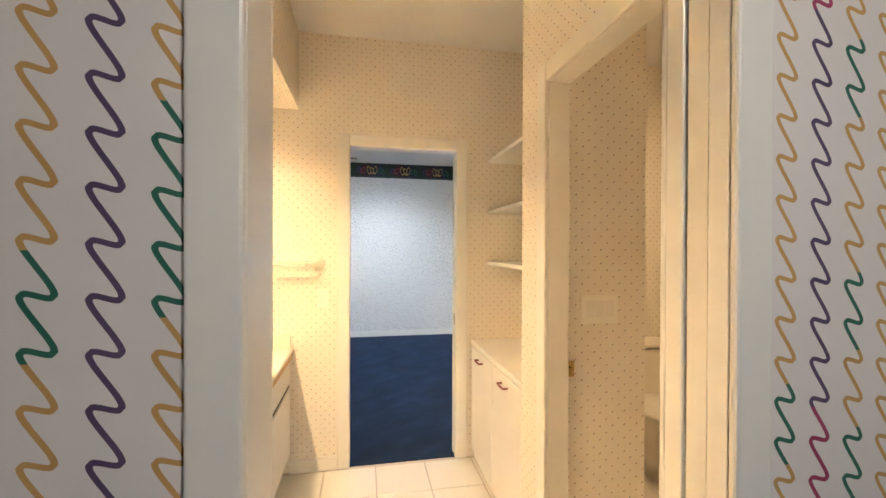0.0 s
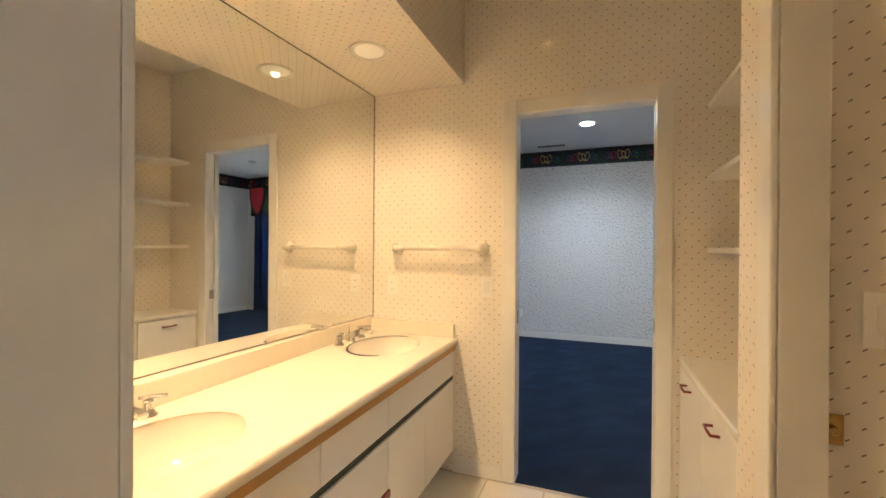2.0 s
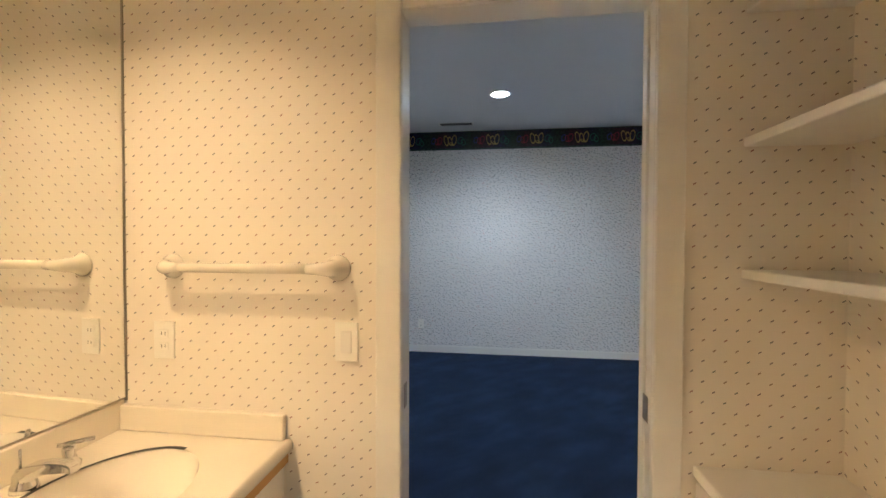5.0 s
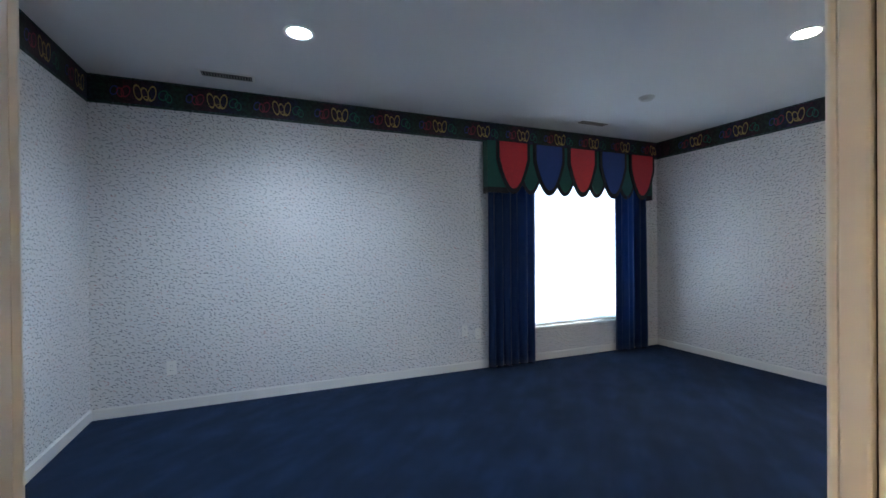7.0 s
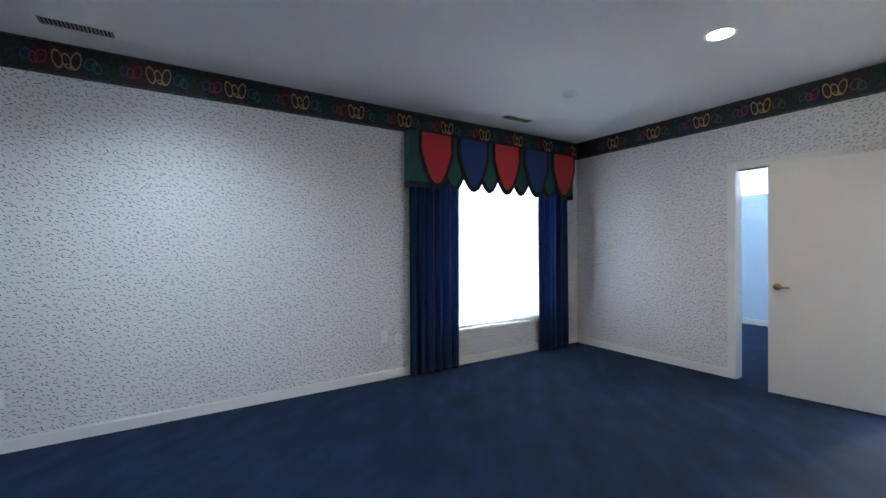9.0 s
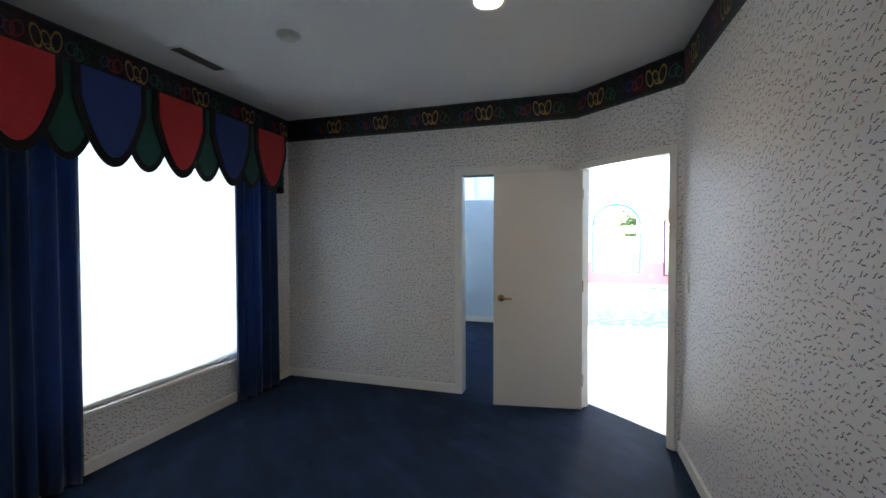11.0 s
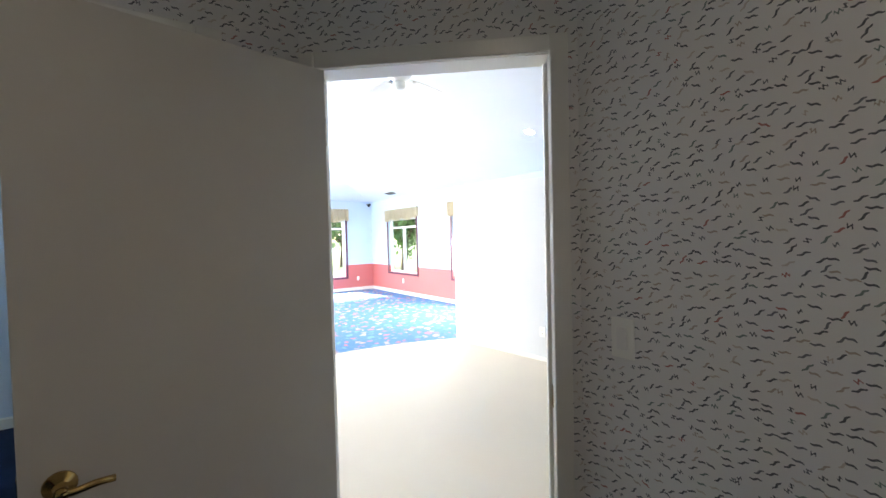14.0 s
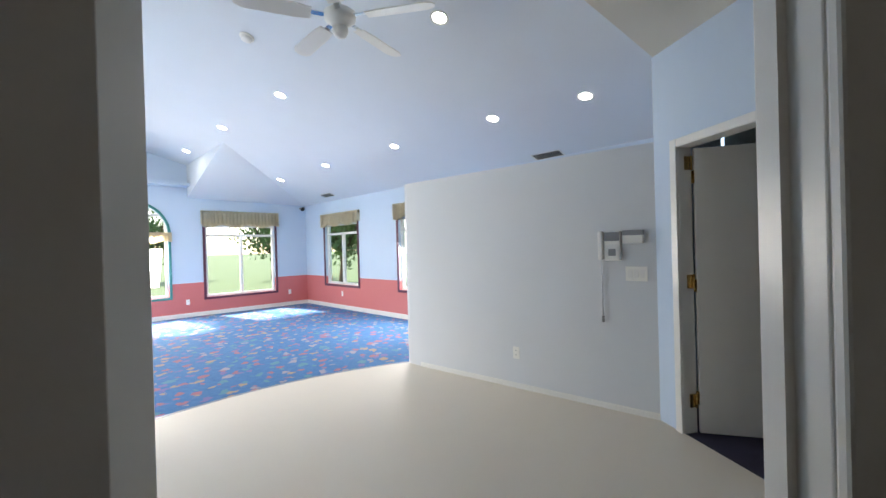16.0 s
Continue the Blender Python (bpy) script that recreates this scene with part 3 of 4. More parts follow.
# low partition with a rounded end
bm = bmesh.new()
foot = [(5.42, -2.51), (7.92, -2.27), (8.05, -2.265)] + [(8.08 + 0.14 * math.cos(a), -2.40 + 0.14 * math.sin(a)) for a in np.linspace(radians(85), radians(-90), 9)] + [(7.92, -2.54), (5.42, -2.66)]
lo = [bm.verts.new((x, y, 0)) for x, y in foot]
hi = [bm.verts.new((x, y, 2.13)) for x, y in foot]
bm.faces.new(hi)
for i in range(len(foot)):
    j = (i + 1) % len(foot)
    bm.faces.new((lo[i], lo[j], hi[j], hi[i]))
structure(part("wall_partition", bm, M_GREYWALL), "pale grey low partition wall with a rounded end", "wall")
P0, P1 = (5.42, -2.51), (7.92, -2.27)
skirting(P0, P1, 0.0, 2.51, 0.05, 0.01)
D0, D1 = (3.2, -1.02), (5.42, -2.51)
DL = math.dist(D0, D1)
wall("wall_side_door", D0, D1, 0.11, 2.77, M_BLUEPAINT, "pale blue wall with a doorway", [(DL - 0.999, DL - 0.22, 0, 2.05)])
wall("wall_side_room", (5.42, -2.67), (5.42, YF), 0.10, 3.4, M_BLUEPAINT, "pale blue wall behind the partition")
structure(box("floor_side_room", (3.0, 5.3, -4.2, -2.0, -0.05, 0.0), M_DARKCARPET), "dark violet carpet of the side room", "floor")
casing("trim_side_door", D0, D1, DL - 0.98, DL - 0.239, 2.03, 0.06)
SD = (D1[0] - D0[0]) / DL, (D1[1] - D0[1]) / DL
side_hinge = (D0[0] + SD[0] * (DL - 0.239), D0[1] + SD[1] * (DL - 0.239))
side_far = (D0[0] + SD[0] * (DL - 0.98), D0[1] + SD[1] * (DL - 0.98))
side_lining = door_lining("trim_side_lining", side_far, side_hinge, 0.741, 0.11, 2.03, "white painted side door lining", False)

for z in (0.23, 1.08, 1.92):
    hg = box("hinge", (0.7365, 0.7405, -0.098, -0.052, z - 0.048, z + 0.048), M_BRASS, side_lining, "brass butt hinge", 0.001)
    lathe("knuckle", [(0.0, z - 0.05), (0.007, z - 0.05), (0.007, z + 0.05), (0.0, z + 0.05)], M_BRASS, hg, pose(0.732, -0.102, 0), 10)

# outer walls of the play room with window openings; coral below, pale blue above
RAIL = 0.74
WIN = {"a": (-3.42, -1.87, 0.42, 2.02), "b": (12.13, 13.58, 0.56, 2.0), "c": (9.2, 10.68, 0.56, 2.0)}


def play_wall(name, p0, p1, holes):
    length = math.dist(p0, p1)
    lower = wall(name, p0, p1, 0.16, RAIL, M_PINK, "coral painted lower half of the play room wall", [(a, b, s, RAIL) for a, b, s, h in holes])
    upper = wall(name + "_upper", p0, p1, 0.16, 4.25, M_BLUEPAINT, "pale blue upper half of the play room wall", [(a, b, RAIL, h) for a, b, s, h in holes], RAIL)
    skirting(p0, p1, 0, length, 0.09)


play_wall("wall_play_south", (5.42, YF), (XF + 0.16, YF), [(9.2 - 5.42, 10.68 - 5.42, 0.56, 2.0), (12.13 - 5.42, 13.58 - 5.42, 0.56, 2.0)])
play_wall("wall_play_east", (XF, YF), (XF, 1.0), [(0.83, 2.38, 0.40, 2.02), (3.08, 4.35, 0.46, 2.45)])
wall("wall_room_divider", (8.4, 1.0), (5.0, 1.0), 0.1, 2.13, M_BLUEPAINT, "pale blue low divider wall")
wall("wall_divider_east", (8.25, 1.1), (8.25, 3.9), 0.1, 2.13, M_BLUEPAINT, "pale blue low wall above navy carpet")
skirting((8.25, 1.1), (8.25, 3.9), 0, 2.8, 0.09)
wall("wall_divider_north", (8.35, 3.9), (5.0, 3.9), 0.1, 4.25, M_BLUEPAINT, "pale blue wall of the small carpeted room")
wall("wall_outer_east", (14.76, 1.1), (14.76, 4.0), 0.1, 4.25, M_BLUEPAINT, "pale blue outer wall")
# out of view; the opening is added only to hold the north fill lamp
wall("wall_outer_north", (14.76, 3.9), (8.35, 3.9), 0.1, 4.25, M_BLUEPAINT, "unseen pale blue outer wall with an opening for added daylight", [(2.5, 6.2, 0.5, 2.3)])
structure(box("floor_beyond", (8.36, 14.76, 1.001, 3.9, -0.1, -0.003), M_PLAY), "patterned carpet beyond the low wall", "floor")
wall("wall_side_back", (3.0, -4.2), (5.3, -4.2), 0.1, 2.77, M_GREYWALL, "plain wall of the side room")
wall("wall_side_west", (3.0, -2.0), (3.0, -4.2), 0.1, 2.77, M_GREYWALL, "plain wall of the side room")
wall("wall_passage_west", (3.2, 0.1), (3.2, -1.02), 0.1, 2.77, M_BLUEPAINT, "pale blue wall at the end of the passage")
wall("wall_passage_north", (4.27, 0.095), (3.2, 0.095), 0.02, 2.77, M_BLUEPAINT, "pale blue passage wall")
# ceilings: hipped slope, level part and the lower soffit over the passage
ZA, SL, YH = 2.55, 0.28, -1.46
ZH = ZA + SL * (YH - YF)
XH = XF - (ZH - 2.6) / SL
ZT = ZA + SL * (1.6 - YF)
bm = bmesh.new()
for p in ([(5.3, YF - 0.16, ZA - 0.045), (XF + 0.16, YF - 0.16, ZA - 0.045), (XF, YF, ZA), (XH, YH, ZH), (5.3, YH, ZH)],
          [(XF + 0.16, YF - 0.16, ZA - 0.045), (XF + 0.16, YH, ZA + 0.0), (XF, YH, 2.6), (XH, YH, ZH), (XF, YF, ZA)],
          [(XH, YH, ZH), (XF + 0.16, YH, ZA), (XF + 0.16, YH, ZH)],
          [(4.5, YH, ZH), (XF + 0.16, YH, ZH), (XF + 0.16, 1.6, ZT), (4.5, 1.6, ZT)],
          [(4.5, 1.6, ZT), (XF + 0.16, 1.6, ZT), (XF + 0.16, 4.0, ZT), (4.5, 4.0, ZT)]):
    bm.faces.new([bm.verts.new(q) for q in p])
M_PLAYCEIL = paint("pale blue white ceiling", (0.70, 0.74, 0.79), 0.85, 0.04, 220, 0.3)
structure(part("ceiling_play", bm, M_PLAYCEIL), "pale vaulted play room ceiling with downlights", "ceiling")
structure(box("ceiling_passage", (2.9, 5.41, -4.3, 0.09, 2.77, 2.87), paint("cream soffit", (0.76, 0.71, 0.62), 0.8)), "cream lower ceiling of the passage", "ceiling")
structure(box("wall_over_passage", (5.31, 5.41, -4.25, 1.0, 2.871, 4.2), M_PLAYCEIL), "fascia above the passage ceiling", "wall")
# slab added out of view above the ceilings to block sky and sun
structure(box("roof", (-1.8, 15.2, -4.6, 4.3, 4.3, 4.4), M_GREYWALL), "unseen flat slab that keeps sky light out", "roof")
structure(box("ledge", (14.3, 14.597, -1.45, 0.99, 2.82, 2.88), M_BLUEPAINT), "narrow ledge over the arched window", "trim")

# ---- windows ----
def play_window(name, p0, p1, a, b, s, h, trim, label, arch=False):
    """Frame, panes and coloured trim in an opening of the wall p0 p1."""
    ob = base(name, along(p0, p1))
    structure(ob, label, "window")
    f = 0.05
    for n, d in (("frame", (a, a + f, -0.12, -0.05, s, h)), ("frame", (b - f, b, -0.12, -0.05, s, h)), ("frame", (a + f, b - f, -0.12, -0.05, s, s + f)), ("frame", (a + f, b - f, -0.12, -0.05, h - f, h)),
                 ("mullion", ((a + b) / 2 - 0.03, (a + b) / 2 + 0.03, -0.12, -0.05, s + f, h - 0.27)), ("transom", (a + f, b - f, -0.12, -0.05, h - 0.27, h - 0.22))):
        box(n, d, M_LAM, ob, bevel=0.004)
    for n, d in (("trim", (a - 0.05, a, 0, 0.02, s - 0.05, h + 0.05)), ("trim", (b, b + 0.05, 0, 0.02, s - 0.05, h + 0.05)), ("trim", (a, b, 0, 0.018, s - 0.05, s)), ("trim", (a, b, 0, 0.018, h, h + 0.05))):
        if not (arch and d[5] > h + 0.04):
            box(n, d, trim, ob, bevel=0.003)
    p = box("pane", (a + f, b - f, -0.09, -0.085, s + f, h - f), M_GLASS, ob)
    p.visible_shadow = False
    if arch:
        for q in (a - 0.05, b):
            box("trim", (q, q + 0.05, 0, 0.02, s - 0.05, 1.815), trim, ob, bevel=0.003)
    return ob


SW, EW = ((5.42, YF), (XF + 0.16, YF)), ((XF, YF), (XF, 1.0))
play_window("window_1", *EW, 0.83, 2.38, 0.40, 2.02, M_MAROON, "wide play room window with maroon trim")
play_window("window_2", *SW, 12.13 - 5.42, 13.58 - 5.42, 0.56, 2.0, M_MAROON, "play room window with maroon trim")
play_window("window_3", *SW, 9.2 - 5.42, 10.68 - 5.42, 0.56, 2.0, M_MAROON, "play room window with maroon trim")
play_window("window_4", *EW, 3.08, 4.35, 0.46, 2.45, M_TEAL, "tall window with teal trim under an arch", True)


def arch_head(p0, p1, a, b, spring, head):
    """Spandrels and a teal ring that round off the head of a tall opening."""
    c, r = (a + b) / 2, (b - a) / 2
    n = 24
    ring = [(c + r * math.cos(math.pi * i / n), spring + r * math.sin(math.pi * i / n)) for i in range(n + 1)]
    ob = base("window_arch", along(p0, p1))
    structure(ob, "rounded window head with teal trim", "window")
    bm = bmesh.new()
    for (x0, z0), (x1, z1) in zip(ring, ring[1:]):
        q = [(x0, z0), (x1, z1), (x1, head), (x0, head)]
        for y in (-0.159, -0.001):
            bm.faces.new([bm.verts.new((x, y, z)) for x, z in q])
        bm.faces.new([bm.verts.new(v) for v in ((x0, -0.159, z0), (x1, -0.159, z1), (x1, -0.001, z1), (x0, -0.001, z0))])
    part("spandrel", bm, M_BLUEPAINT, ob)
    bm = bmesh.new()
    for i in range(n):
        v = []
        for k in (i, i + 1):
            a2 = math.pi * k / n
            for rr, y in ((r, 0.0), (r, 0.02), (r + 0.05, 0.02), (r + 0.05, 0.0)):
                v.append(bm.verts.new((c + rr * math.cos(a2), y, spring + rr * math.sin(a2))))
        for k in range(4):
            j = (k + 1) % 4
            bm.faces.new((v[k], v[j], v[4 + j], v[4 + k]))
    part("arch_trim", bm, M_TEAL, ob)


arch_head(*EW, 3.08, 4.35, 1.815, 2.4505)


def gathered_valance(p0, p1, a, b, z0, z1):
    bm = bmesh.new()
    n = int((b - a) / 0.016)
    rows = []
    for zi in range(6):
        f = zi / 5
        row = []
        for i in range(n + 1):
            u = a + (b - a) * i / n
            amp = 0.008 + 0.022 * (1 - f)
            d = 0.06 + amp * math.sin(i * 1.25) + amp * 0.5 * math.sin(i * 0.53 + 1)
            low = z0 + 0.03 * math.sin((u - a) / (b - a) * 6 * math.pi)
            row.append(bm.verts.new((u, d, low + (z1 - low) * f)))
        rows.append(row)
    for r0, r1 in zip(rows, rows[1:]):
        for i in range(n):
            bm.faces.new((r0[i], r0[i + 1], r1[i + 1], r1[i]))
    bmesh.ops.solidify(bm, geom=bm.faces[:], thickness=0.004)
    ob = base("window_valance", along(p0, p1))
    tagged(ob, "cream gathered cloth valance above a window", "valance", "play room valances")
    smooth(part("ruffle", bm, M_GOLDCLOTH, ob))
    box("board", (a, b, 0, 0.05, z1 - 0.06, z1), M_GOLDCLOTH, ob)
    for q in (a, b - 0.012):
        box("return", (q, q + 0.012, 0, 0.06, z0 + 0.05, z1), M_GOLDCLOTH, ob)
    return ob


gathered_valance(*EW, 0.74, 2.46, 1.98, 2.33)
gathered_valance(*SW, 12.03 - 5.42, 13.70 - 5.42, 1.95, 2.24)
gathered_valance(*SW, 9.1 - 5.42, 10.78 - 5.42, 1.95, 2.24)
gathered_valance(*EW, 3.02, 4.4, 1.63, 1.84)

# bedroom window
ob = base("window_5", pose(0, 0, 0))
structure(ob, "bedroom window with a white blind and painted sill", "window")
for d in ((2.65, 2.71, 3.82, 3.88, 0.39, 2.2), (4.29, 4.35, 3.82, 3.88, 0.39, 2.2), (2.71, 4.29, 3.82, 3.88, 0.39, 0.45), (2.71, 4.29, 3.82, 3.88, 2.14, 2.2)):
    box("window_frame", d, M_TRIM, ob, bevel=0.004)
box("window_sill", (2.60, 4.40, 3.745, 3.81, 0.36, 0.39), M_TRIM, ob, bevel=0.006)
bm = bmesh.new()
add_box(bm, 2.66, 4.25, 3.786, 3.789, 0.395, 2.19)
blind = base("window_blind", pose(0, 0, 0))
tagged(blind, "white translucent roller blind pulled down", "blind")
part("cloth", bm, M_BLIND, blind)
box("hem_bar", (2.66, 4.25, 3.780, 3.7855, 0.396, 0.420), M_TRIM, blind, "", 0.002)
tube("roller", [(2.66, 3.80, 2.17), (4.34, 3.80, 2.17)], 0.010, M_TRIM, blind)


# outside
structure(box("ground", (-400, 400, -400, 400, -0.5, -0.35), M_GRASS), "green lawn reaching the horizon", "ground")


def tree(x, y, h, r, seed):
    rng = random.Random(seed)
    ob = base("tree", pose(x, y, -0.35))
    tagged(ob, "leafy green garden tree outside the windows", "tree", "garden trees")
    bm = bmesh.new()
    pts = [(0.1 * math.sin(i), 0.08 * math.cos(i * 1.3), h * 0.55 * i / 6) for i in range(7)]
    add_tube(bm, pts, 0.13, 8)
    for i in range(6):
        a = i * 1.1
        add_tube(bm, [(0, 0, h * 0.3), (0.5 * r * math.cos(a), 0.5 * r * math.sin(a), h * 0.5), (0.8 * r * math.cos(a), 0.8 * r * math.sin(a), h * 0.7)], 0.05, 6)
    part("trunk", bm, M_BARK, ob)
    verts, faces = [], []
    for i in range(2600):
        v = Vector((rng.gauss(0, 1), rng.gauss(0, 1), rng.gauss(0, 1)))
        v = v.normalized() * (rng.random() ** 0.4) * (0.75 + 0.25 * math.sin(3 * v.x + 2 * v.z))
        c = Vector((v.x * r, v.y * r, h * 0.58 + v.z * h * 0.42))
        q = Euler((rng.uniform(0, 6), rng.uniform(0, 6), rng.uniform(0, 6))).to_matrix()
        s = rng.uniform(0.07, 0.16)
        k = len(verts)
        verts += [c + q @ Vector(p) for p in ((-s, 0, 0), (0, -s * 0.5, 0.02), (s, 0, 0), (0, s * 0.5, 0.02))]
        faces.append((k, k + 1, k + 2, k + 3))
    me = bpy.data.meshes.new("crown")
    me.from_pydata(verts, [], faces)
    me.materials.append(M_LEAF)
    c = new("crown", me)
    c.parent = ob


for i, (x, y, h, r) in enumerate(((30, -9.5, 5, 2.6), (36, -4.2, 5, 2.4), (23.5, -10.6, 5.5, 2.4), (20.3, -8.6, 5, 1.7), (15.5, -10, 6, 2.4), (9.5, -10, 5.5, 2.3), (30, 3, 7, 3.2), (21, 4, 5, 2.2))):
    tree(x, y, h, r, i)


# ---- bathroom things ----
built = set(scene.objects)
def vanity():
    ob = base("bathroom_vanity", pose(-0.95, 0, 0))
    tagged(ob, "white laminate double vanity with green pull strip", "vanity")
    box("carcass", (0.035, 0.575, -1.965, -0.004, 0.11, 0.60), M_LAM, ob)
    box("apron", (0.545, 0.575, -1.965, -0.004, 0.601, 0.715), M_LAM, ob)
    box("toe_kick", (0.035, 0.50, -1.965, -0.004, 0.0, 0.11), M_LAM, ob)
    box("edge_strip", (0.545, 0.601, -1.965, -0.004, 0.704, 0.738), M_WOOD, ob, "oak strip under the counter")
    box("pull_strip", (0.575, 0.588, -1.965, -0.012, 0.535, 0.560), M_GREEN, ob, "dark green finger pull strip")
    ys = [-0.012, -0.43, -0.80, -1.23, -1.60, -1.963]
    for b, a in zip(ys, ys[1:]):
        box("door", (0.576, 0.594, a + 0.002, b - 0.002, 0.125, 0.532), M_LAM, ob, bevel=0.002)
    yu = [-0.012, -0.80, -1.23, -1.963]
    for b, a in zip(yu, yu[1:]):
        box("drawer_front", (0.576, 0.594, a + 0.002, b - 0.002, 0.563, 0.702), M_LAM, ob, bevel=0.002)
    box("red_pull", (0.594, 0.606, -0.86, -0.80, 0.30, 0.33), M_RED, ob, "small red pull", 0.003)
    return ob


vanity()
SINKS = (-0.33, -1.52)


def counter():
    """Counter with two oval holes, its basins and splash boards."""
    ob = base("vanity_counter", pose(-0.95, 0, 0))
    tagged(ob, "cream moulded counter with two oval basins", "counter")
    z, x1 = 0.775, 0.615
    bm = bmesh.new()
    cuts = [-1.966, -0.93, -0.004]
    n = 40
    for sy, (y0, y1) in zip((SINKS[1], SINKS[0]), zip(cuts, cuts[1:])):
        inner, outer = [], []
        for i in range(n):
            a = 2 * math.pi * i / n
            c, s = math.cos(a), math.sin(a)
            inner.append(bm.verts.new((0.315 + 0.175 * c, sy + 0.225 * s, z)))
            tx = ((x1 - 0.012 if c > 0 else -0.03) - 0.315) / c if abs(c) > 1e-6 else 9
            ty = ((y1 if s > 0 else y0) - sy) / s if abs(s) > 1e-6 else 9
            t = min(tx, ty)
            outer.append(bm.verts.new((0.315 + t * c, sy + t * s, z)))
        for i in range(n):
            j = (i + 1) % n
            bm.faces.new((inner[i], inner[j], outer[j], outer[i]))
        for cx, cy in ((-0.03, y0), (-0.03, y1), (x1 - 0.012, y0), (x1 - 0.012, y1)):
            best = sorted(outer, key=lambda v: (v.co.x - cx) ** 2 + (v.co.y - cy) ** 2)
            best[0].co = (cx, cy, z)
    part("top", bm, M_COUNTER, ob)
    bm = bmesh.new()
    pr = [(x1 - 0.012, z), (x1 - 0.004, z - 0.003), (x1, z - 0.012), (x1, z - 0.030), (x1 - 0.006, z - 0.036), (x1 - 0.03, z - 0.036)]
    a = [bm.verts.new((x, -1.966, q)) for x, q in pr]
    b = [bm.verts.new((x, -0.004, q)) for x, q in pr]
    for i in range(len(pr) - 1):
        bm.faces.new((a[i], a[i + 1], b[i + 1], b[i]))
    smooth(part("front_edge", bm, M_COUNTER, ob))
    box("backsplash", (-0.03, 0.05, -1.966, -0.004, z, 0.866), M_COUNTER, ob, bevel=0.004)
    box("side_splash", (0.05, x1 - 0.02, -0.026, -0.004, z, 0.853), M_COUNTER, ob, bevel=0.004)
    for k, sy in enumerate(SINKS):
        lathe("basin", [(1.0, 0.0), (0.985, -0.01), (0.93, -0.05), (0.75, -0.105), (0.4, -0.135), (0.12, -0.14), (0.0, -0.142)], M_CERAMIC, ob, pose(0.315, sy, z), 40, 0.175, 0.225)
        bm = bmesh.new()
        # basin 0: black arc paints the shadow of the rim gap; basin 1: plain rim
        for i in range(9, 33) if k == 0 else range(40):
            q = []
            for a in (2 * math.pi * i / 40, 2 * math.pi * (i + 1) / 40):
                for r in (0.985, 1.05):
                    q.append(bm.verts.new((0.315 + 0.175 * r * math.cos(a), sy + 0.225 * r * math.sin(a), z + 0.002)))
            bm.faces.new((q[0], q[1], q[3], q[2]))
        part("rim_and_gap_shade", bm, M_GAP_SHADE if k == 0 else M_COUNTER, ob)
        lathe("drain", [(0.022, 0.002), (0.018, 0.004), (0.0, 0.004)], M_CHROME, ob, pose(0.315, sy, z - 0.141))


counter()


def faucet(y):
    ob = base("faucet", pose(-0.845, y, 0.775))
    tagged(ob, "chrome widespread basin faucet with lever handles", "faucet", "vanity faucets")
    lathe("spout_base", [(0.0, 0), (0.028, 0), (0.026, 0.012), (0.018, 0.03), (0.016, 0.05), (0.0, 0.052)], M_CHROME, ob)
    bm = bmesh.new()
    for i, (x, z, w, h) in enumerate(((-0.018, 0.02, 0.016, 0.02), (0.02, 0.045, 0.017, 0.02), (0.07, 0.062, 0.016, 0.014), (0.125, 0.066, 0.015, 0.010), (0.14, 0.060, 0.014, 0.009))):
        ring = [bm.verts.new((x, sy * w, z + sz * h)) for sy, sz in ((-1, -1), (1, -1), (1, 1), (-1, 1))]
        if i:
            for q in range(4):
                bm.faces.new((prev[q], prev[(q + 1) % 4], ring[(q + 1) % 4], ring[q]))
        else:
            bm.faces.new(ring)
        prev = ring
    bm.faces.new(prev)
    bmesh.ops.recalc_face_normals(bm, faces=bm.faces)
    bmesh.ops.bevel(bm, geom=bm.edges[:], offset=0.003, segments=2, affect="EDGES")
    part("spout", bm, M_CHROME, ob)
    tube("lift_rod", [(-0.01, 0, 0.05), (-0.01, 0, 0.095)], 0.003, M_CHROME, ob)
    for s in (-1, 1):
        h = lathe("handle", [(0.0, 0), (0.026, 0), (0.026, 0.008), (0.019, 0.014), (0.014, 0.03), (0.016, 0.045), (0.014, 0.055), (0.0, 0.057)], M_CHROME, ob, pose(0.0, s * 0.105, 0))
        tube("lever", [(-0.012, s * 0.085, 0.062), (0.03, s * 0.115, 0.066), (0.05, s * 0.13, 0.067)], 0.006, M_CHROME, h)


for y in SINKS:
    faucet(y)
mir = box("mirror", (-0.9195, -0.897, -1.96, -0.006, 0.874, 2.237), M_MIRROR)
tagged(mir, "large frameless mirror above the vanity", "mirror")
skew = pose(-0.897, 0, 0, 0, 0, -2.2) @ pose(0.897, 0, 0)
mir.matrix_world = skew
ob = base("mirror_channel", skew)
tagged(ob, "thin dark metal mirror channel", "mirror trim")
for d in ((-0.919, -0.8955, -1.96, -0.006, 0.868, 0.8735), (-0.919, -0.8955, -1.96, -0.006, 2.234, 2.239), (-0.919, -0.894, -0.0055, -0.001, 0.862, 2.239)):
    box("channel", d, M_STEEL, ob)


